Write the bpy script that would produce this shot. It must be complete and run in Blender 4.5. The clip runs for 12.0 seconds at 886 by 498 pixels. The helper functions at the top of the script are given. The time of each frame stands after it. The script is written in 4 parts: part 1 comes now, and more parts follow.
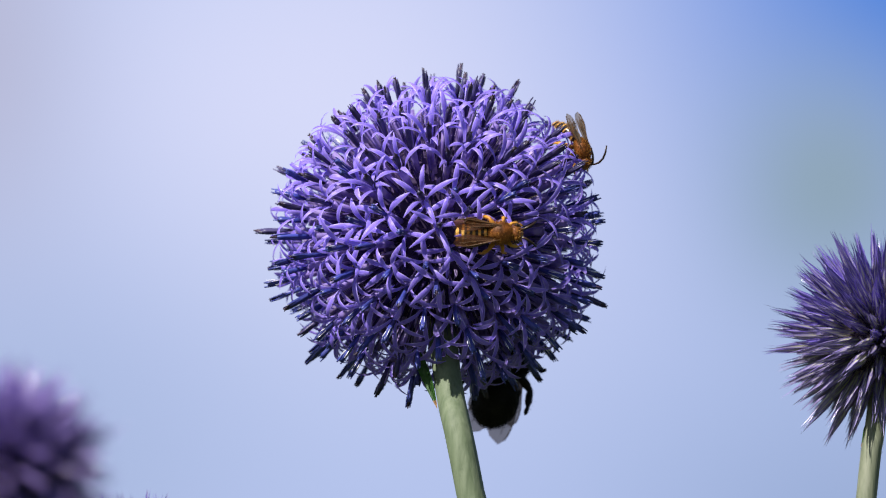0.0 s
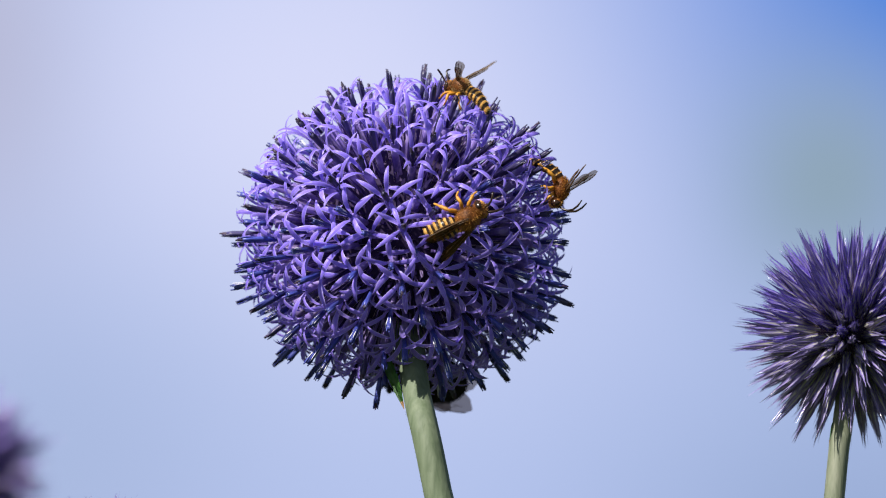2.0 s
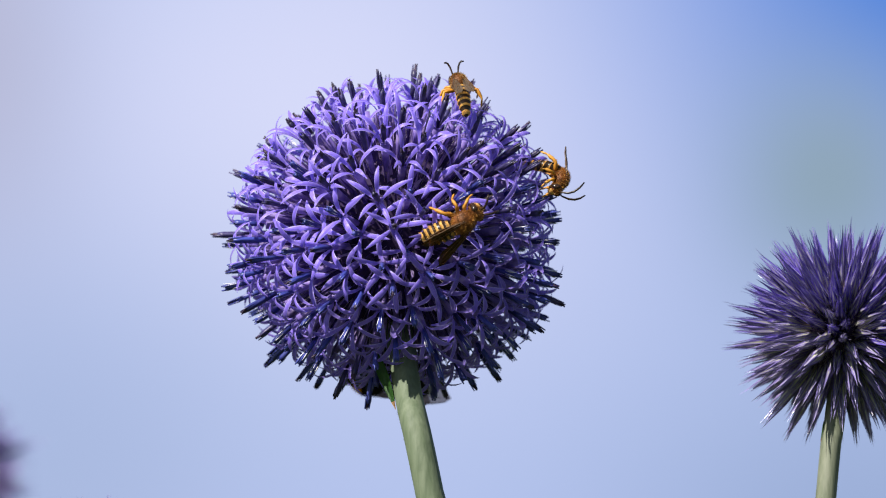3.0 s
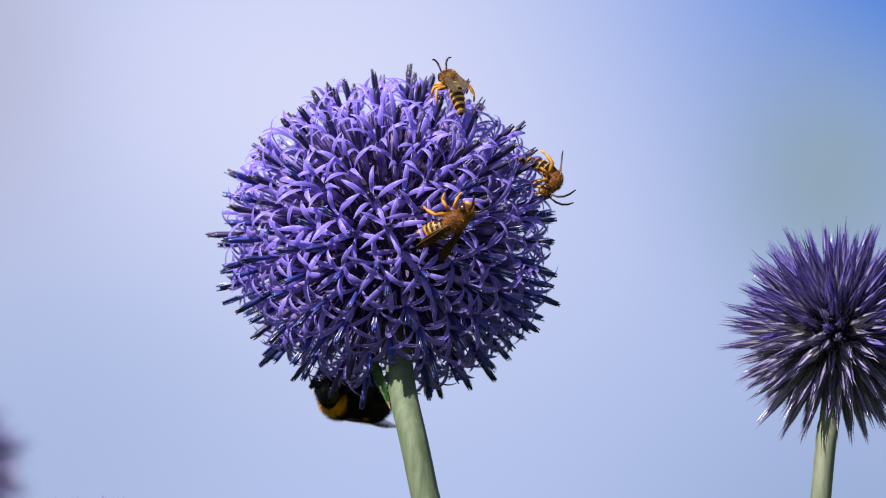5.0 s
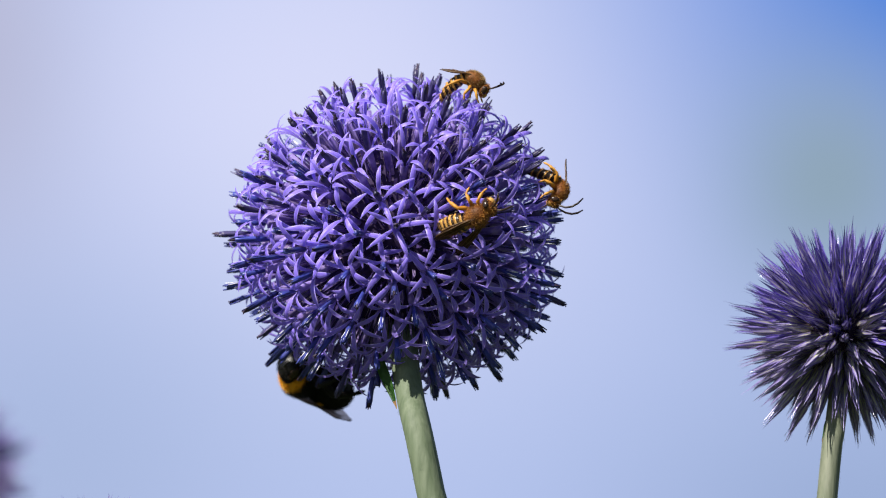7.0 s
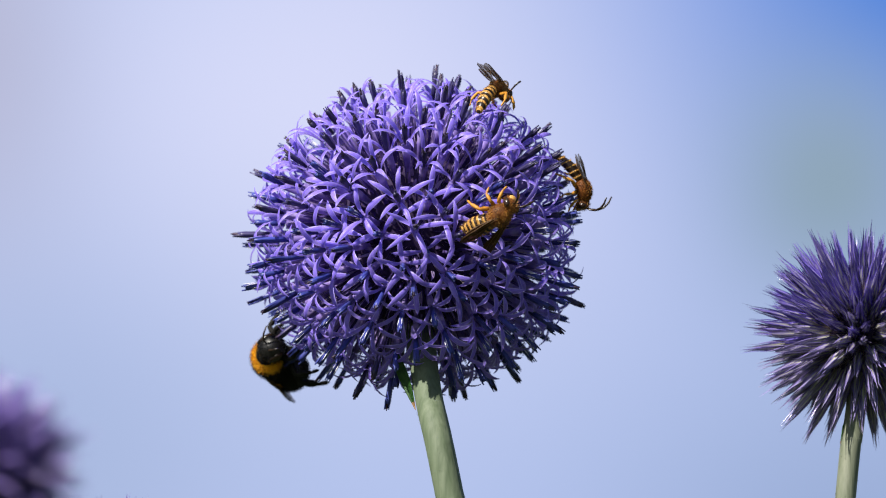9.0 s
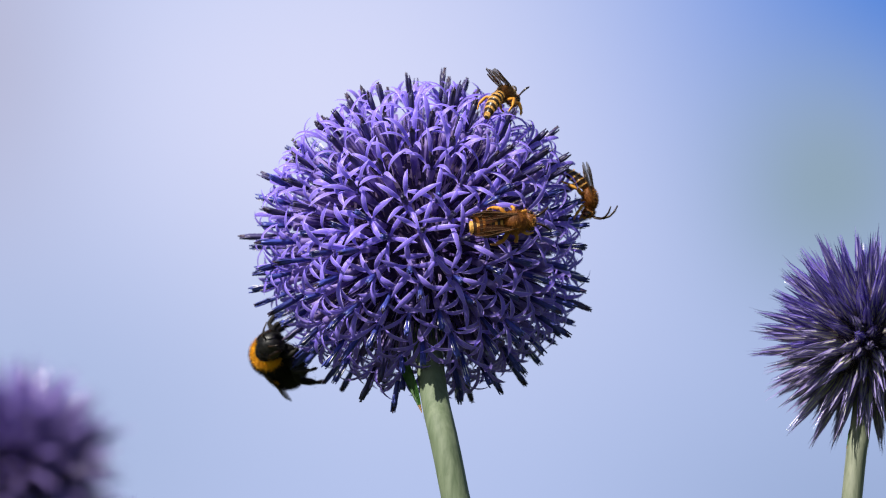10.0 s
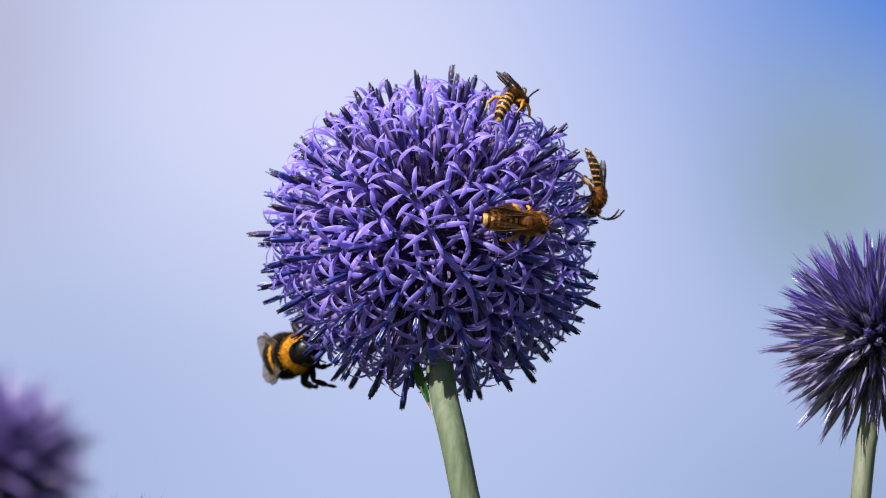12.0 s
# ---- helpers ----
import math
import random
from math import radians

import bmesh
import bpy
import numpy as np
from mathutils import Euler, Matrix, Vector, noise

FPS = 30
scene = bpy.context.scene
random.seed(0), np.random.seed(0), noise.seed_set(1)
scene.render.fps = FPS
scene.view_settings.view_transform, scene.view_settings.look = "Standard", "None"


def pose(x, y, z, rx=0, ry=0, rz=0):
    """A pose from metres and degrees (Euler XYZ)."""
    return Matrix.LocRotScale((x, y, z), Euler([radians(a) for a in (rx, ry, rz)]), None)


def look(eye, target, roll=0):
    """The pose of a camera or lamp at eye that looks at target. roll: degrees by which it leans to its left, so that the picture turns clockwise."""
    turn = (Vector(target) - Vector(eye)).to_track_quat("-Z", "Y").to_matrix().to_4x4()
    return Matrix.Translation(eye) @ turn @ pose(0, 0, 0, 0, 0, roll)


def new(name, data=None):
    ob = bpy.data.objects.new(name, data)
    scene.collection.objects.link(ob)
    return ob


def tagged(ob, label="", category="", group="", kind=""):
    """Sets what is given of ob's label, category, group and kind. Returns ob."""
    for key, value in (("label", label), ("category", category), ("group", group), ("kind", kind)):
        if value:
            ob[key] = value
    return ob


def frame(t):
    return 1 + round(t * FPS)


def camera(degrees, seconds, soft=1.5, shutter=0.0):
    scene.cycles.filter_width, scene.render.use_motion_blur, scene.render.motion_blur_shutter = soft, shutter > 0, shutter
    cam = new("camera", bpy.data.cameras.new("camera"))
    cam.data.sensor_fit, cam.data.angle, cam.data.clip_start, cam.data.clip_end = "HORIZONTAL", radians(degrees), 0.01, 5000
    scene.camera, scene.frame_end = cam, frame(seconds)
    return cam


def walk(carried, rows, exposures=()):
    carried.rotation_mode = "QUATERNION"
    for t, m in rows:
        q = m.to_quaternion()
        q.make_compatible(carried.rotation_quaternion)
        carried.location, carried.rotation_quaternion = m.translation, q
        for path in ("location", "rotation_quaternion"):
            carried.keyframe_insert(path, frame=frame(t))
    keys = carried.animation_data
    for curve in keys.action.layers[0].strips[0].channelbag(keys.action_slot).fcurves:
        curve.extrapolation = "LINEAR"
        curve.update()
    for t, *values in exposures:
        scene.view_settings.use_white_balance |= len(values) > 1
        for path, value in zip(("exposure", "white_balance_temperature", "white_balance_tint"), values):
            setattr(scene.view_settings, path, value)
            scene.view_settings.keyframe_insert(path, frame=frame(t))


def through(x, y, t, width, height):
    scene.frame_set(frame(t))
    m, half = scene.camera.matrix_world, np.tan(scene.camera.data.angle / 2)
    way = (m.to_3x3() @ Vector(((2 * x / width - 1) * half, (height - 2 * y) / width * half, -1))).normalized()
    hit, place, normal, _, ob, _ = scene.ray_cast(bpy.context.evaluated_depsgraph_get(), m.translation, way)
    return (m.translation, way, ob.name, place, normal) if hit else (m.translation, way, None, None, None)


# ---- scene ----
# A globe thistle in full bloom, with furrow bees and a bumblebee on it, seen from close by on a sunny day.
# mm: lengths of the plants and insects are given in millimetres.
mm = 0.001
PITCH = 8.0
EYE = Vector((0.0, 0.0, 0.92))
RIGHT = Vector((1, 0, 0))
UP = Vector((0, -math.sin(radians(PITCH)), math.cos(radians(PITCH))))
AHEAD = Vector((0, math.cos(radians(PITCH)), math.sin(radians(PITCH))))


def spot(right, up, ahead):
    """A place in millimetres from the eye: to the right, up and ahead along its first line of sight."""
    return EYE + (RIGHT * right + UP * up + AHEAD * ahead) * mm


HEAD = spot(-7.9, 1.9, 896)      # middle of the main flower head


def eye_at(right, up, roll):
    """The hand-held camera, some millimetres off its first place, and leaning by roll degrees."""
    return Matrix.Translation(EYE + (RIGHT * right + UP * up) * mm) @ pose(0, 0, 0, 90 + PITCH, 0, 0) @ pose(0, 0, 0, 0, 0, roll)


# ---- camera and its walk ----
cam = camera(10.0, 12.0, soft=1.05, shutter=0.35)
cam.data.dof.use_dof = True
cam.data.dof.focus_distance = 0.877
cam.data.dof.aperture_fstop = 20.0
walk(cam, [
    (0, eye_at(-7.02, -0.10, 0.68)),
    (0.5, eye_at(-6.44, 0.17, 0.50)),
    (1, eye_at(-3.43, 0.26, 0.25)),
    (1.5, eye_at(-1.14, 0.42, -0.01)),
    (2, eye_at(-1.03, 0.09, 0.08)),
    (2.5, eye_at(-0.00, 0.00, 0.00)),
    (3, eye_at(0.57, 0.07, -0.13)),
    (3.2, eye_at(0.00, 0.06, -0.12)),
    (4.8, eye_at(1.26, 0.03, -0.16)),
    (5, eye_at(1.47, 0.03, -0.16)),
    (5.5, eye_at(0.47, -0.20, -0.08)),
    (6, eye_at(0.89, 0.09, -0.13)),
    (6.5, eye_at(0.33, -0.03, -0.05)),
    (6.7, eye_at(0.30, -0.00, -0.05)),
    (8.3, eye_at(-0.20, 0.00, -0.05)),
    (8.5, eye_at(-3.65, 0.17, 0.26)),
    (9, eye_at(-3.02, 0.20, 0.14)),
    (9.5, eye_at(-5.83, 0.36, 0.43)),
    (10, eye_at(-4.24, 0.71, 0.37)),
    (10.5, eye_at(-3.67, -0.01, 0.23)),
    (11, eye_at(-3.03, 0.36, 0.15)),
    (11.5, eye_at(-5.62, 0.24, 0.42)),
    (12, eye_at(-5.79, 0.21, 0.31)),
])

# ---- world, sun, exposure ----
SUN_ELEV, SUN_AZ = 47.5, 227.0      # azimuth clockwise from +y
world = bpy.data.worlds.new("sky")
scene.world = world
world.use_nodes = True
wn = world.node_tree.nodes
sky = wn.new("ShaderNodeTexSky")
sky.sky_type = "NISHITA"
sky.sun_disc = False
sky.sun_elevation = radians(SUN_ELEV)
sky.sun_rotation = radians(SUN_AZ)
wn["Background"].inputs["Strength"].default_value = 0.056
world.node_tree.links.new(sky.outputs["Color"], wn["Background"].inputs["Color"])

sun_data = bpy.data.lights.new("sun", "SUN")
sun_data.energy = 5.0
sun_data.angle = radians(0.53)
sun_data.color = (1.0, 0.95, 0.87)
sun = new("sun", sun_data)
sun_dir = Vector((math.sin(radians(SUN_AZ)) * math.cos(radians(SUN_ELEV)), math.cos(radians(SUN_AZ)) * math.cos(radians(SUN_ELEV)), math.sin(radians(SUN_ELEV))))
sun.matrix_world = look(sun_dir * 20, (0, 0, 0))
scene.view_settings.exposure = 0.69


# ---- materials ----
def srgb(r, g, b):
    f = lambda c: c / 12.92 if c <= 0.04045 else ((c + 0.055) / 1.055) ** 2.4
    return (f(r / 255), f(g / 255), f(b / 255), 1.0)


class Mat:
    """A node material in the making."""

    def __init__(self, name):
        self.m = bpy.data.materials.new(name)
        self.m.use_nodes = True
        self.t = self.m.node_tree
        self.n = self.t.nodes
        self.bsdf = self.n["Principled BSDF"]
        self.out = self.n["Material Output"]

    def node(self, kind, operation=""):
        nd = self.n.new(kind)
        if operation:
            nd.operation = operation
        return nd

    def link(self, a, b):
        self.t.links.new(a, b)

    def noise(self, scale, detail=3.0, rough=0.55, space="Object", stretch=(1, 1, 1)):
        tc = self.node("ShaderNodeTexCoord")
        mp = self.node("ShaderNodeMapping")
        mp.inputs["Scale"].default_value = stretch
        self.link(tc.outputs[space], mp.inputs["Vector"])
        nz = self.node("ShaderNodeTexNoise")
        nz.inputs["Scale"].default_value = scale
        nz.inputs["Detail"].default_value = detail
        nz.inputs["Roughness"].default_value = rough
        self.link(mp.outputs["Vector"], nz.inputs["Vector"])
        return nz.outputs["Fac"]

    def ramp(self, fac, stops):
        rp = self.node("ShaderNodeValToRGB")
        while len(rp.color_ramp.elements) < len(stops):
            rp.color_ramp.elements.new(0.5)
        for e, (p, c) in zip(rp.color_ramp.elements, stops):
            e.position, e.color = p, c if len(c) == 4 else (*c, 1)
        self.link(fac, rp.inputs["Fac"])
        return rp.outputs["Color"]

    def mix(self, fac, a, b, mode="MIX"):
        mx = self.node("ShaderNodeMix")
        mx.data_type, mx.blend_type = "RGBA", mode
        for sock, v in ((mx.inputs[0], fac), (mx.inputs[6], a), (mx.inputs[7], b)):
            if isinstance(v, bpy.types.NodeSocket):
                self.link(v, sock)
            else:
                sock.default_value = v
        return mx.outputs[2]

    def vary(self, colour, low=0.75, high=1.2):
        """Brightness that differs from piece to piece."""
        oi = self.node("ShaderNodeObjectInfo")
        mr = self.node("ShaderNodeMapRange")
        mr.inputs["To Min"].default_value, mr.inputs["To Max"].default_value = low, high
        self.link(oi.outputs["Random"], mr.inputs["Value"])
        vm = self.node("ShaderNodeVectorMath", operation="SCALE")
        if isinstance(colour, bpy.types.NodeSocket):
            self.link(colour, vm.inputs[0])
        else:
            vm.inputs[0].default_value = colour[:3]
        self.link(mr.outputs["Result"], vm.inputs["Scale"])
        return vm.outputs["Vector"]

    def bump(self, height, strength, distance):
        bp = self.node("ShaderNodeBump")
        bp.inputs["Strength"].default_value, bp.inputs["Distance"].default_value = strength, distance
        self.link(height, bp.inputs["Height"])
        self.link(bp.outputs["Normal"], self.bsdf.inputs["Normal"])
        return bp.outputs["Normal"]

    def surface(self, colour, rough=0.5, metallic=0.0, spec=0.5, through=0.0, glow_through=None):
        b = self.bsdf
        if isinstance(colour, bpy.types.NodeSocket):
            self.link(colour, b.inputs["Base Color"])
        else:
            b.inputs["Base Color"].default_value = colour
        b.inputs["Roughness"].default_value = rough
        b.inputs["Metallic"].default_value = metallic
        b.inputs["Specular IOR Level"].default_value = spec
        if through:
            tl = self.node("ShaderNodeBsdfTranslucent")
            src = glow_through or colour
            if isinstance(src, bpy.types.NodeSocket):
                self.link(src, tl.inputs["Color"])
            else:
                tl.inputs["Color"].default_value = src
            ms = self.node("ShaderNodeMixShader")
            ms.inputs["Fac"].default_value = through
            self.link(b.outputs[0], ms.inputs[1])
            self.link(tl.outputs[0], ms.inputs[2])
            self.link(ms.outputs[0], self.out.inputs["Surface"])
        return self.m


def make_petal():
    """Violet lobes, paler along their edges and at the throat, with fine veins along them."""
    k = Mat("violet petal")
    tc = k.node("ShaderNodeTexCoord")
    sp = k.node("ShaderNodeSeparateXYZ")
    k.link(tc.outputs["UV"], sp.inputs[0])
    broad = k.noise(140, 2)
    c = k.ramp(broad, [(0.3, (0.14, 0.068, 0.80)), (0.7, (0.28, 0.17, 0.97))])
    across = k.ramp(sp.outputs["X"], [(0.0, (1, 1, 1)), (0.10, (0.55, 0.55, 0.55)), (0.20, (0.05, 0.05, 0.05)), (0.30, (0.3, 0.3, 0.3)), (0.41, (0.0, 0.0, 0.0)), (0.5, (0.6, 0.6, 0.6)), (0.59, (0.0, 0.0, 0.0)), (0.70, (0.3, 0.3, 0.3)), (0.80, (0.05, 0.05, 0.05)), (0.90, (0.55, 0.55, 0.55)), (1.0, (1, 1, 1))])
    c = k.mix(across, c, (0.68, 0.60, 1.0, 1))
    along = k.ramp(sp.outputs["Y"], [(0.0, (0.75, 0.75, 0.75)), (0.22, (0, 0, 0))])
    c = k.mix(along, c, (0.44, 0.34, 0.84, 1))
    c = k.mix(0.25, c, k.ramp(k.noise(1100, 3), [(0.35, (0.12, 0.06, 0.55)), (0.65, (0.38, 0.27, 0.95))]))
    k.bump(k.noise(1600, 2), 0.25, 0.0002)
    c = k.vary(c, 0.8, 1.18)
    return k.surface(c, rough=0.4, spec=0.38, through=0.46, glow_through=k.mix(0.4, c, (0.52, 0.40, 0.97, 1)))


def make_tube():
    k = Mat("pale lilac corolla tube")
    c = k.ramp(k.noise(420, 3), [(0.3, (0.15, 0.10, 0.38)), (0.55, (0.30, 0.215, 0.58)), (0.8, (0.55, 0.45, 0.72))])
    return k.surface(k.vary(c, 0.68, 1.22), rough=0.5, spec=0.3, through=0.35)


def make_anther(name, low, mid, high):
    k = Mat(name)
    c = k.ramp(k.noise(700, 3, stretch=(1, 1, 0.25)), [(0.3, low), (0.55, mid), (0.85, high)])
    return k.surface(k.vary(c, 0.5, 1.1), rough=0.4, spec=0.45)


def make_stigma():
    k = Mat("dark plum stigma")
    c = k.ramp(k.noise(900, 3), [(0.3, (0.012, 0.008, 0.02)), (0.7, (0.06, 0.035, 0.07))])
    return k.surface(c, rough=0.55, spec=0.35)


# Near-black: the shade between florets and buds is put into this colour.
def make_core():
    k = Mat("shade-dark receptacle")
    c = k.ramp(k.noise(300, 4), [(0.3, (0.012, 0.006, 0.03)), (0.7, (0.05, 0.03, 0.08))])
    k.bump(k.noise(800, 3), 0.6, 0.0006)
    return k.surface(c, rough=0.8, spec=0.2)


def make_bract(name, base, tip):
    """Pointed scales: silvery along the keel and at the foot, coloured along the thin edges and towards the point."""
    k = Mat(name)
    tc = k.node("ShaderNodeTexCoord")
    sp = k.node("ShaderNodeSeparateXYZ")
    k.link(tc.outputs["UV"], sp.inputs[0])
    edge = k.ramp(sp.outputs["X"], [(0.0, (1, 1, 1)), (0.3, (0.35, 0.35, 0.35)), (0.5, (0.0, 0.0, 0.0)), (0.7, (0.35, 0.35, 0.35)), (1.0, (1, 1, 1))])
    along = k.ramp(sp.outputs["Y"], [(0.1, (0, 0, 0)), (0.62, (1, 1, 1))])
    streak = k.noise(1500, 3, stretch=(1, 1, 0.08))
    both = k.mix(0.42, edge, along)
    add = k.node("ShaderNodeMath", operation="MULTIPLY_ADD")
    k.link(streak, add.inputs[0])
    add.inputs[1].default_value = 0.8
    sub = k.node("ShaderNodeMath", operation="SUBTRACT")
    k.link(both, sub.inputs[0])
    sub.inputs[1].default_value = 0.34
    k.link(sub.outputs[0], add.inputs[2])
    c = k.ramp(add.outputs[0], [(0.3, base), (0.72, tip)])
    return k.surface(k.vary(c, 0.7, 1.25), rough=0.27, spec=0.9, through=0.15)


def make_stem(name, light, grey=1.0):
    k = Mat(name)
    tone = lambda r, g, b: (r * light * grey, g * light, b * light * grey)
    c = k.ramp(k.noise(420, 4, stretch=(1, 1, 0.015)), [(0.3, tone(0.056, 0.080, 0.042)), (0.55, tone(0.086, 0.114, 0.064)), (0.8, tone(0.145, 0.17, 0.108))])
    c = k.mix(0.4, c, k.ramp(k.noise(900, 3, stretch=(1, 1, 0.2)), [(0.3, tone(0.064, 0.086, 0.048)), (0.7, tone(0.175, 0.20, 0.14))]))
    k.bump(k.noise(700, 3, stretch=(1, 1, 0.15)), 0.5, 0.0004)
    return k.surface(c, rough=0.62, spec=0.3)


def make_leaf():
    k = Mat("fresh green bract leaf")
    c = k.ramp(k.noise(500, 3), [(0.3, (0.025, 0.095, 0.015)), (0.7, (0.075, 0.20, 0.035))])
    return k.surface(c, rough=0.45, through=0.35)


def make_brown(name, a, b, rough=0.7, scale=600.0, spec=0.35):
    k = Mat(name)
    return k.surface(k.ramp(k.noise(scale, 3), [(0.3, a), (0.7, b)]), rough=rough, spec=spec)


def make_wing(name, tint, cover, pane):
    k = Mat(name)
    k.surface(k.ramp(k.noise(500, 2), [(0.3, tint), (0.7, tuple(min(1, c * 1.35) for c in tint))]), rough=0.38, spec=0.3)
    tr = k.node("ShaderNodeBsdfTransparent")
    tr.inputs["Color"].default_value = pane
    ms = k.node("ShaderNodeMixShader")
    ms.inputs["Fac"].default_value = cover
    k.link(tr.outputs[0], ms.inputs[1])
    k.link(k.bsdf.outputs[0], ms.inputs[2])
    k.link(ms.outputs[0], k.out.inputs["Surface"])
    return k.m


PETAL, TUBE, STIGMA, CORE = make_petal(), make_tube(), make_stigma(), make_core()
# Lower anthers carry the sky's blue reflection in their colour.
ANTHER = make_anther("dark blue anther with sky reflection", (0.02, 0.018, 0.08), (0.045, 0.06, 0.32), (0.24, 0.27, 0.66))
SLATE_ANTHER = make_anther("slate purple anther", (0.02, 0.014, 0.045), (0.055, 0.046, 0.15), (0.15, 0.13, 0.32))
SCALE = make_brown("mauve inner scale", (0.12, 0.075, 0.28), (0.42, 0.32, 0.55))
SCALE_DARK = make_brown("dark violet inner scale", (0.025, 0.013, 0.075), (0.10, 0.06, 0.25))
BRISTLE = make_brown("pale straw bristle", (0.38, 0.30, 0.26), (0.66, 0.58, 0.52), 0.5)
POLLEN_GLINT = make_brown("white pollen and sun-glint thread", (0.62, 0.60, 0.68), (0.86, 0.85, 0.90), 0.35, 900.0, 0.6)
BRACT = make_bract("violet bud scale", (0.47, 0.45, 0.44, 1), (0.125, 0.083, 0.44, 1))
PALE_BRACT = make_bract("pale green bud scale with sun sheen", (0.58, 0.59, 0.40, 1), (0.21, 0.165, 0.43, 1))
MAUVE_BRACT = make_bract("mauve bud scale", (0.12, 0.08, 0.26, 1), (0.31, 0.23, 0.60, 1))
STEM, PALE_STEM, LEAF = make_stem("grey-green felted stem", 1.2), make_stem("pale silvery felted stem", 1.5, 1.15), make_leaf()
DRY = make_brown("dry brown leaf tip", (0.16, 0.07, 0.02), (0.42, 0.27, 0.12))
BUD_BRISTLE = make_brown("brownish bud bristle", (0.16, 0.10, 0.10), (0.50, 0.42, 0.38), 0.5)
BUFF = make_brown("withered buff scale", (0.34, 0.22, 0.15), (0.52, 0.38, 0.28))
BEE_BLACK = make_brown("blackish brown cuticle", (0.010, 0.006, 0.004), (0.04, 0.02, 0.009), 0.3)
BEE_YELLOW = make_brown("straw yellow hair band", (0.42, 0.205, 0.038), (0.70, 0.41, 0.11), 0.6)
BEE_THORAX = make_brown("tawny brown thorax", (0.085, 0.026, 0.004), (0.24, 0.078, 0.011), 0.6)
BEE_HAIR = make_brown("tawny hair", (0.38, 0.165, 0.022), (0.66, 0.33, 0.065), 0.55)
BEE_FAWN = make_brown("fawn hair", (0.30, 0.185, 0.07), (0.54, 0.37, 0.17), 0.55)
BEE_LEG = make_brown("orange-yellow leg", (0.38, 0.15, 0.014), (0.66, 0.32, 0.04), 0.5)
BEE_EYE = make_brown("dark compound eye", (0.012, 0.008, 0.006), (0.04, 0.02, 0.012), 0.2)
AMBER_WING = make_wing("smoky amber wing", (0.042, 0.014, 0.0035), 0.68, (0.52, 0.31, 0.14, 1))
CLEAR_WING = make_wing("smoky greyish wing", (0.12, 0.09, 0.065), 0.52, (0.74, 0.67, 0.58, 1))
VEIN = make_brown("brown wing vein", (0.05, 0.025, 0.01), (0.12, 0.06, 0.025), 0.4)
BUMBLE_BLACK = make_brown("black fur", (0.004, 0.0035, 0.0035), (0.012, 0.010, 0.009), 0.65, 600.0, 0.2)
BUMBLE_GOLD = make_brown("golden yellow fur", (0.56, 0.245, 0.004), (0.84, 0.42, 0.009), 0.7)
BUMBLE_SHELL = make_brown("glossy black cuticle", (0.004, 0.0035, 0.004), (0.010, 0.009, 0.009), 0.42, 500.0, 0.45)
BUMBLE_WHITE = make_brown("dirty white fur", (0.45, 0.43, 0.38), (0.70, 0.68, 0.62), 0.7)
BUMBLE_WING = make_wing("smoky grey wing", (0.13, 0.095, 0.08), 0.66, (0.80, 0.72, 0.68, 1))


def make_ground():
    k = Mat("meadow grass")
    c = k.ramp(k.noise(3, 6), [(0.3, (0.02, 0.035, 0.01)), (0.6, (0.045, 0.065, 0.018)), (0.85, (0.085, 0.085, 0.035))])
    c = k.mix(0.5, c, k.ramp(k.noise(60, 4), [(0.3, (0.02, 0.035, 0.01)), (0.7, (0.075, 0.10, 0.03))]))
    k.bump(k.noise(40, 5), 0.8, 0.05)
    return k.surface(c, rough=0.85, spec=0.2)


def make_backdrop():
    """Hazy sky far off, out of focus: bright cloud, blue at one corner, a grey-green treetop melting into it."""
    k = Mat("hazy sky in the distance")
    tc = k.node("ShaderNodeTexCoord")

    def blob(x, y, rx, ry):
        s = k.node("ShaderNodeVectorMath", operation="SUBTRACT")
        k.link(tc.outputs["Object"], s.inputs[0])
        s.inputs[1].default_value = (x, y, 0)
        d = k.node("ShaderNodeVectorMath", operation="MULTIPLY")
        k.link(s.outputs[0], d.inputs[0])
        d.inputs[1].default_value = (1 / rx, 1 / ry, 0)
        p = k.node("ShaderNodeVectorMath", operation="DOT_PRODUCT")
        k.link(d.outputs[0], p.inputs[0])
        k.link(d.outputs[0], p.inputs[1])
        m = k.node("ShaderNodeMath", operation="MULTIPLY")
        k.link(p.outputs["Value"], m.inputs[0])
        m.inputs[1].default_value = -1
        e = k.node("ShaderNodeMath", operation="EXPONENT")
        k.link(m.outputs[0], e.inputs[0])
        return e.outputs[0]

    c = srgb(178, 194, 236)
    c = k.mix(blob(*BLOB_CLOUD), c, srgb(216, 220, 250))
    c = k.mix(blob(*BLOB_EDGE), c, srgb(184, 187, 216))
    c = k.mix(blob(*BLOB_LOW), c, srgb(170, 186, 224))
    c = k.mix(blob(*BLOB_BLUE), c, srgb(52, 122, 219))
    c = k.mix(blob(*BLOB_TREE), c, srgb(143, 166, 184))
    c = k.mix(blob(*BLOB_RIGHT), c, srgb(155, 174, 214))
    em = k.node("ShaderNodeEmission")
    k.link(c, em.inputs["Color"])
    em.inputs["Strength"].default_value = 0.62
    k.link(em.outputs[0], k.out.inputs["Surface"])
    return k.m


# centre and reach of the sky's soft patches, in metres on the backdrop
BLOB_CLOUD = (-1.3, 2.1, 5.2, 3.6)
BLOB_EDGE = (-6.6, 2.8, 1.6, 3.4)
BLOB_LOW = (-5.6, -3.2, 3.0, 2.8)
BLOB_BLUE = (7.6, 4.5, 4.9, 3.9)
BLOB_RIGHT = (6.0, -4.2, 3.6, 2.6)
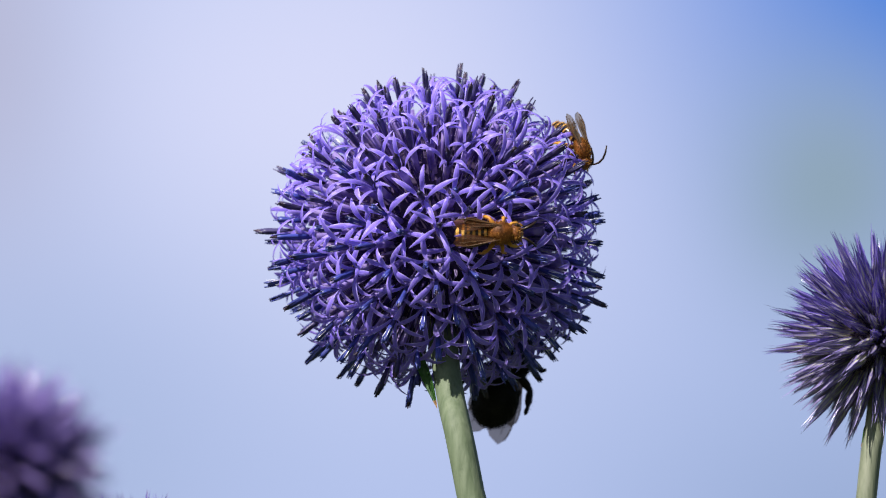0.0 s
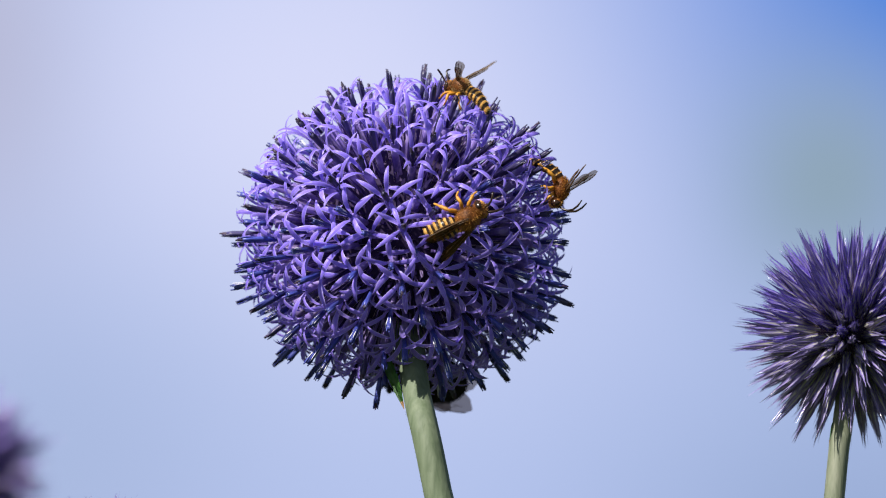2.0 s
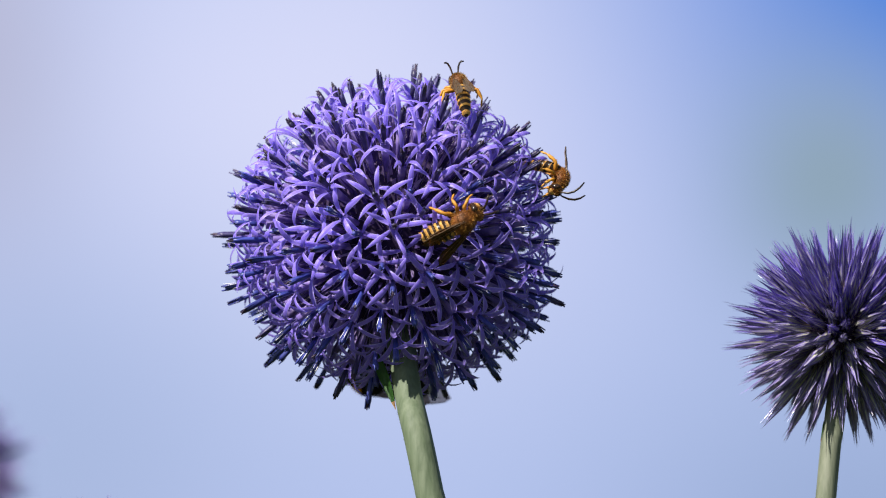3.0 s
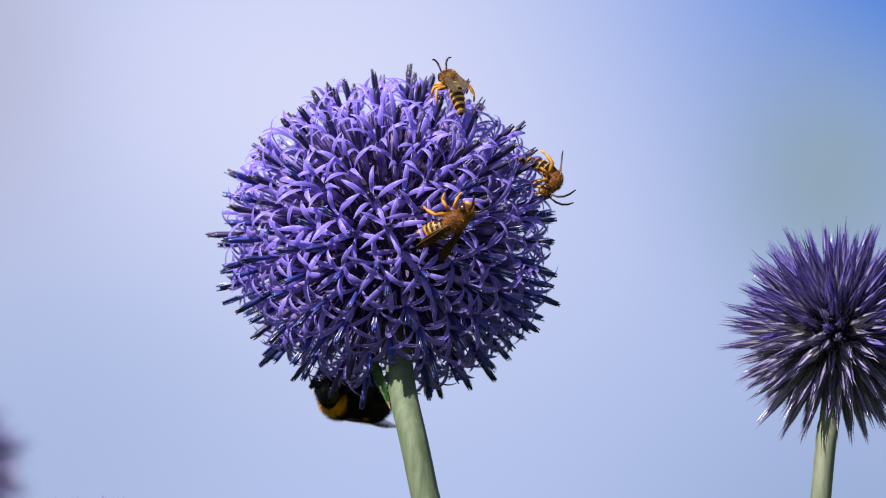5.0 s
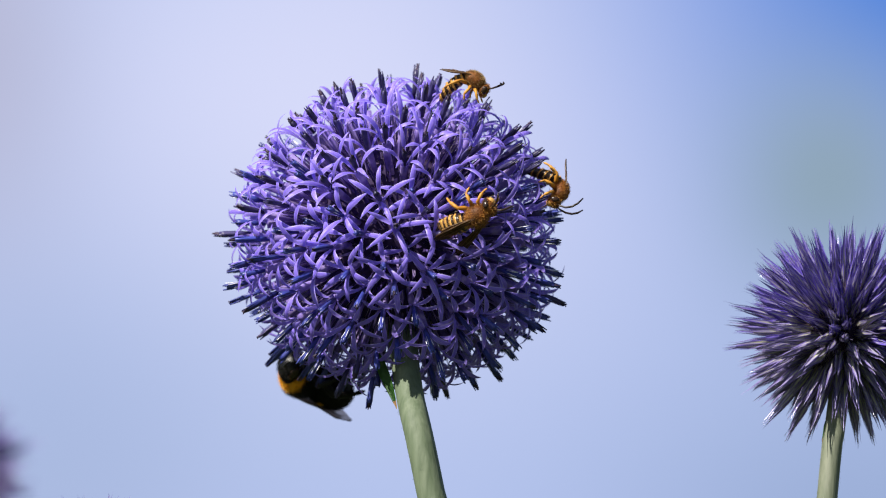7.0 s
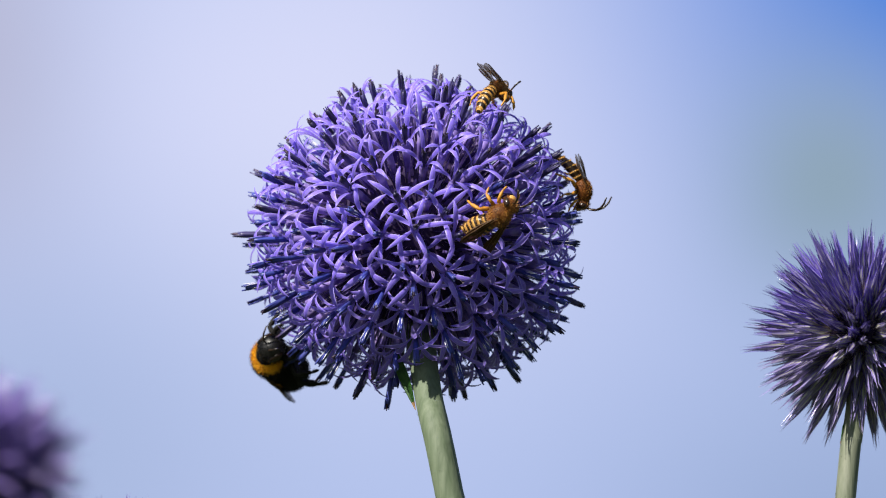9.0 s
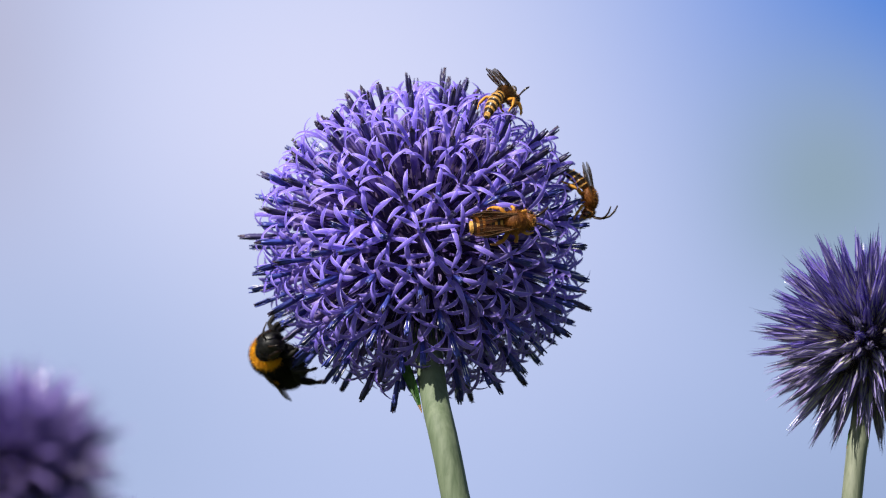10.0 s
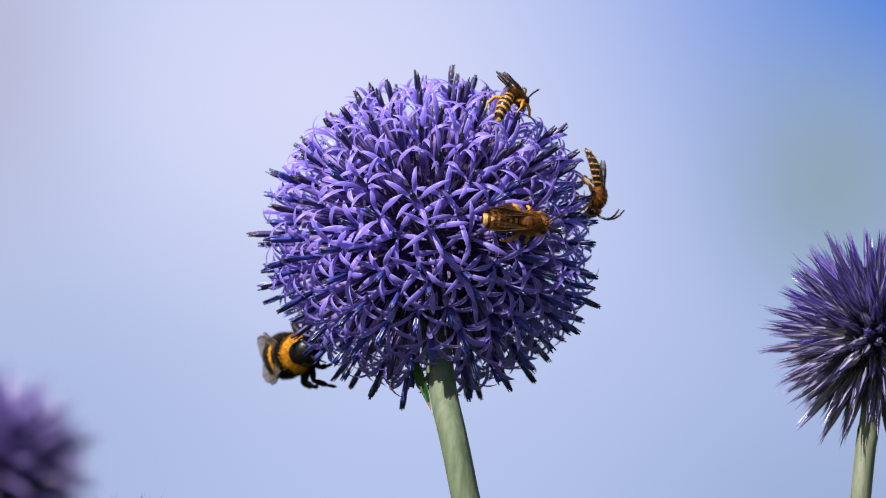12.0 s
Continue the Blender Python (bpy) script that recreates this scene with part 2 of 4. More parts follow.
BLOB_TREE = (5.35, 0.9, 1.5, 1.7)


# ---- mesh helpers ----
def link_mesh(name, bm, materials, smooth=True):
    me = bpy.data.meshes.new(name)
    bm.to_mesh(me)
    bm.free()
    for m in materials if isinstance(materials, (list, tuple)) else [materials]:
        me.materials.append(m)
    if smooth:
        me.polygons.foreach_set("use_smooth", [True] * len(me.polygons))
    return me


def part(name, bm, material, parent, label="", smooth=True):
    """One mesh object under a thing or under a part; a ready mesh may be given in place of a bmesh."""
    me = bm if isinstance(bm, bpy.types.Mesh) else link_mesh(name, bm, material, smooth)
    ob = new(name, me)
    ob.parent = parent
    return tagged(ob, label) if label else ob


def tube(bm, pts, radii, sides=6, mat=0, cap=True, ridge=0.0, root=None):
    """A round tube along points, with a radius at each."""
    pts = [Vector(p) for p in pts]
    rings = []
    n = Vector((0.31, 0.87, 0.38))
    for i, p in enumerate(pts):
        d = (pts[min(i + 1, len(pts) - 1)] - pts[max(i - 1, 0)]).normalized()
        a = (n - d * n.dot(d)).normalized()
        n = a
        b = d.cross(a)
        ring = []
        for k in range(sides):
            w = 2 * math.pi * k / sides
            r = radii[i] * (1 + ridge * (1 if k % 2 else -1))
            ring.append(bm.verts.new(p + (a * math.cos(w) + b * math.sin(w)) * r))
        rings.append(ring)
    for r0, r1 in zip(rings, rings[1:]):
        for k in range(sides):
            f = bm.faces.new((r0[k], r0[(k + 1) % sides], r1[(k + 1) % sides], r1[k]))
            f.material_index = mat
    if root:
        for k in range(sides):
            bm.faces.new((root, rings[0][(k + 1) % sides], rings[0][k])).material_index = mat
    if cap:
        if not root:
            bm.faces.new(rings[0][::-1]).material_index = mat
        bm.faces.new(rings[-1]).material_index = mat


def blade(bm, pts, widths, side, mat=0, fold=0.25, root=None):
    """A narrow pointed strip along points, creased along its middle; it may grow from a root that it shares with others.
    Its UV runs across (0 to 1) and along (0 to 1)."""
    uv = bm.loops.layers.uv.verify()
    rows = []
    for i, p in enumerate(pts):
        p = Vector(p)
        d = (Vector(pts[min(i + 1, len(pts) - 1)]) - Vector(pts[max(i - 1, 0)])).normalized()
        s = (side - d * side.dot(d)).normalized()
        nrm = d.cross(s)
        w = widths[i]
        rows.append([bm.verts.new(p - s * w / 2 + nrm * w * fold), bm.verts.new(p), bm.verts.new(p + s * w / 2 + nrm * w * fold)])
    n = len(rows) - 1

    def face(corners, marks):
        f = bm.faces.new(corners)
        f.material_index = mat
        for lp, m in zip(f.loops, marks):
            lp[uv].uv = m
    for i, (r0, r1) in enumerate(zip(rows, rows[1:])):
        for j in (0, 1):
            face((r0[j], r0[j + 1], r1[j + 1], r1[j]), ((j / 2, i / n), (j / 2 + 0.5, i / n), (j / 2 + 0.5, (i + 1) / n), (j / 2, (i + 1) / n)))
    if root:
        for j in (0, 1):
            face((root, rows[0][j + 1], rows[0][j]), ((0.5, 0), (j / 2 + 0.5, 0), (j / 2, 0)))


def turned(bm, profile, sides=14, mat=None, squash=1.0, spine=None):
    """A body turned round the x axis from (x, radius, material) rows; spine(x) gives its y and z shift."""
    rings = []
    for x, r, _ in profile:
        dy, dz = spine(x) if spine else (0, 0)
        rings.append([bm.verts.new((x, dy + r * math.cos(2 * math.pi * k / sides), dz + r * squash * math.sin(2 * math.pi * k / sides))) for k in range(sides)])
    for (r0, r1, row) in zip(rings, rings[1:], profile):
        for k in range(sides):
            f = bm.faces.new((r0[k], r1[k], r1[(k + 1) % sides], r0[(k + 1) % sides]))
            f.material_index = row[2]
    bm.faces.new(rings[0]).material_index = profile[0][2]
    bm.faces.new(rings[-1][::-1]).material_index = profile[-1][2]


def coat_part(parent, bm, materials, label):
    """The hair on a part, too fine to pick apart."""
    return tagged(part("hair", bm, materials, parent, label), kind="stuff")


def fuzz(bm, rng, count, surface, length, width, lay=(0, 0, 0), tones=None):
    """Short hairs over a body; surface(rng) gives a place, its outward way and a tone."""
    for _ in range(count):
        p, nrm, tone = surface(rng)
        d = (nrm + Vector(lay) + Vector((rng.gauss(0, .3), rng.gauss(0, .3), rng.gauss(0, .3)))).normalized()
        s = d.orthogonal().normalized()
        s = (Matrix.Rotation(rng.random() * 6.28, 3, d) @ s) * width
        ln = length * rng.uniform(0.6, 1.25)
        v = [bm.verts.new(p - s), bm.verts.new(p + s), bm.verts.new(p + d * ln)]
        bm.faces.new(v).material_index = tone


# ---- the flower heads ----
def floret_mesh(rng, curl, late):
    """One open floret along z: a slender tube and five narrow, out-curved lobes."""
    bm = bmesh.new()
    z0 = (22.4 if late > 1.3 else 23.2) + rng.uniform(-1.2, 0.9)
    root = bm.verts.new((0, 0, 9 * mm))
    throat = bm.verts.new((0, 0, (z0 - 0.6) * mm))
    tube(bm, [(0, 0, 9.5 * mm), (0.15 * mm, 0, 17 * mm), (0, 0, (z0 - 0.8) * mm)], [0.42 * mm, 0.50 * mm, 0.72 * mm], 6, 1, False, 0, root)
    top = [v for v in bm.verts if v.co.z > (z0 - 0.9) * mm and v is not throat]
    for a, b in zip(top, top[1:] + top[:1]):
        bm.faces.new((a, b, throat)).material_index = 1
    for k in range(5):
        w = 2 * math.pi * (k + rng.uniform(-0.12, 0.12)) / 5
        out, side = Vector((math.cos(w), math.sin(w), 0)), Vector((-math.sin(w), math.cos(w), 0))
        length = (rng.uniform(5.6, 7.3) if late > 1.2 else rng.uniform(5.0, 6.3)) * mm
        a0, a1 = radians(rng.uniform(4, 24)), radians(rng.uniform(100, 160) * curl)
        twist = rng.uniform(-0.3, 0.3)
        p = out * 0.62 * mm + Vector((0, 0, (z0 - 0.2) * mm))
        pts, n = [p.copy()], 8
        for i in range(n):
            a = a0 + (a1 - a0) * ((i + 0.5) / n) ** late
            p = p + (out * math.sin(a) + Vector((0, 0, 1)) * math.cos(a) + side * twist * i / n) * (length / n)
            pts.append(p.copy())
        wd = (rng.uniform(0.66, 0.88) if late > 1.2 else rng.uniform(0.74, 0.95)) * mm
        blade(bm, pts, [wd * f for f in (0.60, 0.68, 0.82, 0.97, 1.06, 1.04, 0.88, 0.56, 0.12)], side, 0, -0.27, throat)
    return link_mesh("floret", bm, [PETAL, TUBE]), z0


def anther_mesh(rng, z0, reach, hue, streaked=False):
    """The dark tube of anthers in the floret's middle, frayed at its end, with the stigma peeping out."""
    bm = bmesh.new()
    lean = Vector((rng.uniform(-.6, .6), rng.uniform(-.6, .6), 0)) * mm
    base, top = Vector((0, 0, (z0 - 0.5) * mm)), (reach + rng.uniform(-1.2, 0.6)) * mm
    ln = top - base.z
    root = bm.verts.new(base + Vector((0, 0, ln * 0.5)) + lean * 0.5)
    foot = bm.verts.new(base)
    bend = lambda f: base + Vector((0, 0, ln * f)) + lean * f
    tube(bm, [bend(0.02), bend(0.4), bend(0.8), bend(0.96)], [0.30 * mm, 0.42 * mm, 0.43 * mm, 0.34 * mm], 8, 0, True, 0.16, root)
    for k in range(3):
        w = k * 2.1 + rng.random()
        o = Vector((math.cos(w), math.sin(w), 0)) * mm
        tube(bm, [bend(0.62) + o * 0.33, bend(0.86) + o * 0.42, bend(rng.uniform(1.0, 1.14)) + o * 0.36], [0.10 * mm, 0.16 * mm, 0.10 * mm], 4, 0, True, 0, root)
    if rng.random() < 0.6:
        tip = bend(1.0) + Vector((rng.uniform(-.2, .2), rng.uniform(-.2, .2), rng.uniform(0.2, 0.8))) * mm
        tube(bm, [bend(0.93), tip], [0.30 * mm, 0.24 * mm], 5, 1, True, 0, root)
        for k in (-1, 1):
            tube(bm, [tip, tip + Vector((0.2 * k, 0.12 * k, 0.35)) * mm], [0.18 * mm, 0.09 * mm], 4, 1, True, 0, root)
    # White threads stand for pollen and for sun glints modelled as strips.
    for k in range(5 if streaked else 0):
        w = k * 1.26 + rng.uniform(-.3, .3)
        o = Vector((math.cos(w), math.sin(w), 0)) * mm
        f = rng.uniform(0.35, 0.75)
        tube(bm, [bend(f) + o * 0.40, bend(f + 0.2) + o * 0.47, bend(f + rng.uniform(0.3, 0.5)) + o * rng.uniform(0.45, 0.8)], [0.03 * mm, 0.085 * mm, 0.02 * mm], 4, 2, True, 0, root)
    bm.verts.remove(foot)
    return link_mesh("anther", bm, [hue, STIGMA, POLLEN_GLINT])


def bud_mesh(rng, material):
    """One closed bud of a thistle head along z: a spindle of broad, keeled, overlapping scales drawn out into fine points,
    with short bristles round its foot."""
    bm = bmesh.new()
    root = bm.verts.new((0, 0, 4.5 * mm))
    tube(bm, [(0, 0, 5 * mm), (0, 0, 9 * mm), (0, 0, 12.5 * mm), (0, 0, 17.5 * mm)], [0.3 * mm, 0.52 * mm, 0.60 * mm, 0.08 * mm], 6, 0, False, 0, root)
    for ring, (count, foot, tip, reach, wide) in enumerate(((6, 7.5, 13.4, 0.84, 0.60), (6, 8.8, 16.6, 0.78, 0.64), (5, 10.5, 19.8, 0.58, 0.60))):
        for k in range(count):
            w = 2 * math.pi * (k + 0.33 * ring + rng.uniform(-.1, .1)) / count
            out, side = Vector((math.cos(w), math.sin(w), 0)), Vector((-math.sin(w), math.cos(w), 0))
            t = tip + rng.uniform(-2.0, 1.1)
            flare = rng.uniform(0.1, 1.25) if ring else rng.uniform(0.9, 1.9)
            shape = ((0, 0.5), (0.2, reach * 0.88), (0.4, reach), (0.6, reach * 0.86), (0.8, reach * 0.58), (1, reach * flare))
            pts = [(out * r + Vector((0, 0, foot + (t - foot) * f))) * mm for f, r in shape]
            wd = wide * rng.uniform(0.85, 1.1) * mm
            blade(bm, pts, [wd * 0.55, wd * 0.95, wd, wd * 0.74, wd * 0.36, 0.02 * mm], side, 0, -0.24, root)
    for k in range(20):
        w = rng.random() * 6.28
        out = Vector((math.cos(w), math.sin(w), 0))
        tube(bm, [(out * 0.5 + Vector((0, 0, 6.0))) * mm, (out * rng.uniform(1.1, 1.9) + Vector((0, 0, rng.uniform(8.5, 11.5)))) * mm], [0.06 * mm, 0.02 * mm], 3, 1, False, 0, root)
    return link_mesh("bud", bm, [material, BUD_BRISTLE])


def ball(radius, material, name):
    bm = bmesh.new()
    bmesh.ops.create_icosphere(bm, subdivisions=3, radius=radius)
    for v in bm.verts:
        v.co *= 1 + 0.05 * noise.noise(v.co * 400)
    return link_mesh(name, bm, [material])


def around(count, hole, rng, jitter):
    """Ways spread evenly over a ball round z, but for a hole of that many degrees about the stalk."""
    low = -math.cos(radians(hole))
    for i in range(count):
        z = 1 - (i + 0.5) / count * (1 - low)
        r, w = math.sqrt(1 - z * z), i * 2.399963
        yield Vector((r * math.cos(w) + rng.gauss(0, jitter), r * math.sin(w) + rng.gauss(0, jitter), z + rng.gauss(0, jitter))).normalized()


def aimed(way, spin):
    """A turn that brings z onto way."""
    return Vector((0, 0, 1)).rotation_difference(way).to_matrix().to_4x4() @ Matrix.Rotation(spin, 4, "Z")


def stalk(thing, centre, points, radii, label, material=None):
    """The stem, from the head down to the ground; points in millimetres to the right, up and nearer of the head's middle."""
    bm = bmesh.new()
    pts = [Vector((x, -near, z)) * mm for x, z, near in points]
    fine, rad = [], []
    for i in range(len(pts) - 1):
        p0, p1, p2, p3 = pts[max(i - 1, 0)], pts[i], pts[i + 1], pts[min(i + 2, len(pts) - 1)]
        for s in range(6):
            t = s / 6
            fine.append(0.5 * (2 * p1 + (p2 - p0) * t + (2 * p0 - 5 * p1 + 4 * p2 - p3) * t * t + (3 * p1 - p0 - 3 * p2 + p3) * t ** 3))
            rad.append((radii[i] * (1 - t) + radii[i + 1] * t) * mm)
    fine.append(pts[-1])
    rad.append(radii[-1] * mm)
    tube(bm, fine, rad, 18, 0, True, 0.025)
    ob = part("stem", bm, material or STEM, thing, label)
    ob.matrix_basis = Matrix.Translation(centre)

    def skin(rg):
        i = rg.randrange(8, len(fine) - 12)
        f, w = rg.random(), rg.random() * 6.28
        nrm = Vector((math.cos(w), math.sin(w), 0))
        return fine[i].lerp(fine[i + 1], f) + nrm * (rad[i] * (1 - f) + rad[i + 1] * f), nrm, 0
    bm = bmesh.new()
    fuzz(bm, random.Random(len(label)), 600, skin, 0.34 * mm, 0.02 * mm, (0, 0, -0.3))
    coat_part(ob, bm, [material or STEM], "fine down")
    return ob


def thistle(base, label):
    ob = new("globe_thistle")
    ob.empty_display_size = 0.02
    ob.matrix_basis = pose(*base)
    return tagged(ob, label, "thistle", "globe thistles")


def blooming_head(thing, centre, tilt, count, seed):
    """Centre in the thing's own space."""
    rng = random.Random(seed)
    turn = Matrix.Translation(centre) @ tilt
    core = part("receptacle", ball(18.0 * mm, CORE, "receptacle"), None, thing, "violet receptacle painted shade-dark between the florets")
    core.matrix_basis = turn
    bm = bmesh.new()
    for way in around(2400, 12, rng, 0.02):
        side = way.orthogonal().normalized()
        side = Matrix.Rotation(rng.random() * 6.28, 3, way) @ side
        off = side.cross(way) * rng.gauss(0, 0.8) + side * rng.gauss(0, 0.8)
        tip = rng.uniform(20.0, 24.5) + (0.8 if way.z < 0 else 0)
        blade(bm, [(way * 16 + off * 0.5) * mm, (way * 19.5 + off) * mm, (way * tip + off * 1.5) * mm], [0.6 * mm, 0.65 * mm, 0.05 * mm], side, 0 if rng.random() < 0.4 else 1, 0.15)
    for way in around(1100, 12, rng, 0.03):
        side = Matrix.Rotation(rng.random() * 6.28, 3, way) @ way.orthogonal().normalized()
        blade(bm, [(way * 15 + side * 0.3) * mm, (way * rng.uniform(20.0, 23.5) + side * rng.uniform(0.4, 1.8)) * mm], [0.13 * mm, 0.03 * mm], way.cross(side), 2, 0.1)
    scales = part("chaff", bm, [SCALE, SCALE_DARK, BRISTLE], thing, "mauve inner scales between the florets")
    scales.matrix_basis = turn
    tagged(scales, kind="stuff")
    kinds = []
    for i in range(12):
        me, z0 = floret_mesh(rng, (0.92, 0.94, 0.96, 0.94)[i // 3], (2.0, 1.5, 1.1, 0.85)[i // 3])
        kinds.append((me, anther_mesh(rng, z0, (27.1, 27.3, 28.0, 28.2)[i // 3], SLATE_ANTHER if i < 6 else ANTHER, i % 3 == 0 and i > 3)))
    for way in around(count, 16, rng, 0.03):
        me, an = kinds[rng.randrange(6) if way.z > 0.5 else rng.randrange(2, 10) if way.z > 0 else rng.randrange(5, 12)]
        ob = part("floret", me, None, thing)
        grow = rng.uniform(1.035, 1.12) * (1.03 - 0.035 * (tilt @ way).z ** 2)
        ob.matrix_basis = turn @ aimed(way, rng.random() * 6.28) @ Matrix.Scale(grow, 4)
        part("anther", an, None, ob)


def bud_head(thing, centre, tilt, size, count, seed, materials=None):
    rng = random.Random(seed)
    turn = Matrix.Translation(centre) @ tilt
    violet, pale = materials or (BRACT, PALE_BRACT)
    core = part("receptacle", ball(8.5 * size * mm, CORE, "receptacle"), None, thing, "receptacle painted shade-dark between the buds")
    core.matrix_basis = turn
    kinds = [bud_mesh(rng, violet) for _ in range(6)]
    pales = [bud_mesh(rng, pale) for _ in range(4)]
    for way in around(count, 13, rng, 0.042):
        # Lower buds are greener; their sunlit white is also put into the colour.
        low = way.z < -0.12 + rng.uniform(-0.45, 0.3)
        ob = part("bud", (pales if low else kinds)[rng.randrange(4)], None, thing)
        ob.matrix_basis = turn @ aimed(way, rng.random() * 6.28) @ Matrix.Scale(size * rng.uniform(0.90, 1.06), 4)


def bract_leaf(thing, place, tip, width):
    """A small green leaf with a dry brown tip where the stem meets the head."""
    bm = bmesh.new()
    a, b = Vector(place), Vector(tip)
    n = 7
    pts = [a.lerp(b, i / n) + Vector((math.sin(math.pi * i / n) * 0.25 * mm, -0.3 * mm, 0)) for i in range(n + 1)]
    blade(bm, pts, [width * f * mm for f in (0.5, 0.9, 1.0, 0.95, 0.8, 0.6, 0.35, 0.05)], Vector((0.75, -0.65, 0.1)), 0, 0.2)
    for f in bm.faces:
        if f.calc_center_median().z < b.z + (a.z - b.z) * 0.15:
            f.material_index = 1
    bmesh.ops.solidify(bm, geom=bm.faces[:], thickness=0.12 * mm)
    part("bract_leaf", bm, [LEAF, DRY], thing, "small green bract leaf with a dry tip")


# ---- insects ----
def ellipsoid(cx, cz, rx, ry, rz):
    def surface(rng):
        d = Vector((rng.gauss(0, 1), rng.gauss(0, 1), rng.gauss(0, 1))).normalized()
        p = Vector((cx + d.x * rx, d.y * ry, cz + d.z * rz)) * mm
        return p, Vector((d.x / rx, d.y / ry, d.z / rz)).normalized(), None
    return surface


def egg(bm, cx, cy, cz, rx, ry, rz, mat=0, rings=8, sides=12):
    """An ellipsoid with its poles on x, in millimetres."""
    prof = []
    for i in range(rings + 1):
        w = math.pi * (0.04 + 0.92 * i / rings)
        prof.append((-math.cos(w), math.sin(w)))
    vs = [[bm.verts.new(((cx + x * rx) * mm, (cy + r * ry * math.cos(2 * math.pi * k / sides)) * mm, (cz + r * rz * math.sin(2 * math.pi * k / sides)) * mm)) for k in range(sides)] for x, r in prof]
    for r0, r1 in zip(vs, vs[1:]):
        for k in range(sides):
            bm.faces.new((r0[k], r1[k], r1[(k + 1) % sides], r0[(k + 1) % sides])).material_index = mat
    bm.faces.new(vs[0]).material_index = mat
    bm.faces.new(vs[-1][::-1]).material_index = mat


def wing_mesh(length, width, material):
    """A wing that runs along -x from its joint, broad towards the end, with a few veins; mesh is shared by both sides."""
    bm = bmesh.new()
    n = 16
    front, rear = [], []
    for i in range(n + 1):
        s = i / n
        w = width * (0.12 + 0.88 * (s / 0.68) ** 0.9 if s < 0.68 else max(0.06, math.sqrt(1 - ((s - 0.68) / 0.32) ** 2)))
        front.append((-s * length, 0.12 * width + 0.30 * w))
        rear.append((-s * length, 0.12 * width - 0.70 * w))
    rows = [[bm.verts.new((x * mm, yf * (1 - j / 3) * mm + yr * j / 3 * mm, 0.10 * mm * math.sin(j * 2.1 + x))) for j in range(4)] for (x, yf), (_, yr) in zip(front, rear)]
    for r0, r1 in zip(rows, rows[1:]):
        for j in range(3):
            bm.faces.new((r0[j], r0[j + 1], r1[j + 1], r1[j]))
    for j, stop in ((0, n), (1, n - 1), (2, n - 2)):
        tube(bm, [rows[i][j].co + Vector((0, 0, 0.02 * mm)) for i in range(0, stop)], [(0.09 if j == 0 else 0.05) * mm] * stop, 4, 1, False)
    tube(bm, [rows[8][0].co.copy(), rows[10][1].co.copy(), rows[9][2].co.copy()], [0.045 * mm] * 3, 4, 1, False)
    tube(bm, [rows[11][0].co.copy(), rows[13][1].co.copy()], [0.045 * mm] * 2, 4, 1, False)
    return link_mesh("wing", bm, [material, VEIN])


def leg(parent, joints, thick, material, label=""):
    bm = bmesh.new()
    pts = [Vector(j) * mm for j in joints]
    fine, rad = [], []
    for i, (a, b) in enumerate(zip(pts, pts[1:])):
        for s in (0.0, 0.3, 0.7):
            fine.append(a.lerp(b, s))
            rad.append(thick * (1.0, 0.85, 0.5, 0.3)[min(i, 3)] * (0.8 if s == 0 else 1.0) * mm)
    fine.append(pts[-1])
    rad.append(0.12 * thick * mm)
    tube(bm, fine, rad, 7)
    rng = random.Random(int(abs(joints[0][0]) * 100))
    for _ in range(46):
        i = rng.randrange(len(fine) - 3)
        p = fine[i].lerp(fine[i + 1], rng.random())
        d = Vector((rng.gauss(0, 1), rng.gauss(0, 1), rng.gauss(0, 1))).normalized()
        s = d.orthogonal().normalized() * 0.03 * mm
        bm.faces.new([bm.verts.new(q) for q in (p - s, p + s, p + d * rad[i] + d * thick * rng.uniform(0.6, 1.4) * mm)])
    return part("leg", bm, material, parent, label)


def wing_pose(x, y, z, sweep, raise_, side):
    """A wing's place on its insect: swept out by sweep degrees from lying along the back, and raised."""
    return pose(x * mm, y * side * mm, z * mm) @ Matrix.Rotation(radians(-sweep * side), 4, "Z") @ Matrix.Rotation(radians(raise_), 4, "Y") @ (Matrix.Identity(4) if side > 0 else Matrix.Rotation(math.pi, 4, "X"))


def abdomen_pose(down):
    """The abdomen hinges at the waist; down: degrees by which it droops towards the belly."""
    return pose(0.4 * mm, 0, -0.1 * mm, 0, -down, 0)


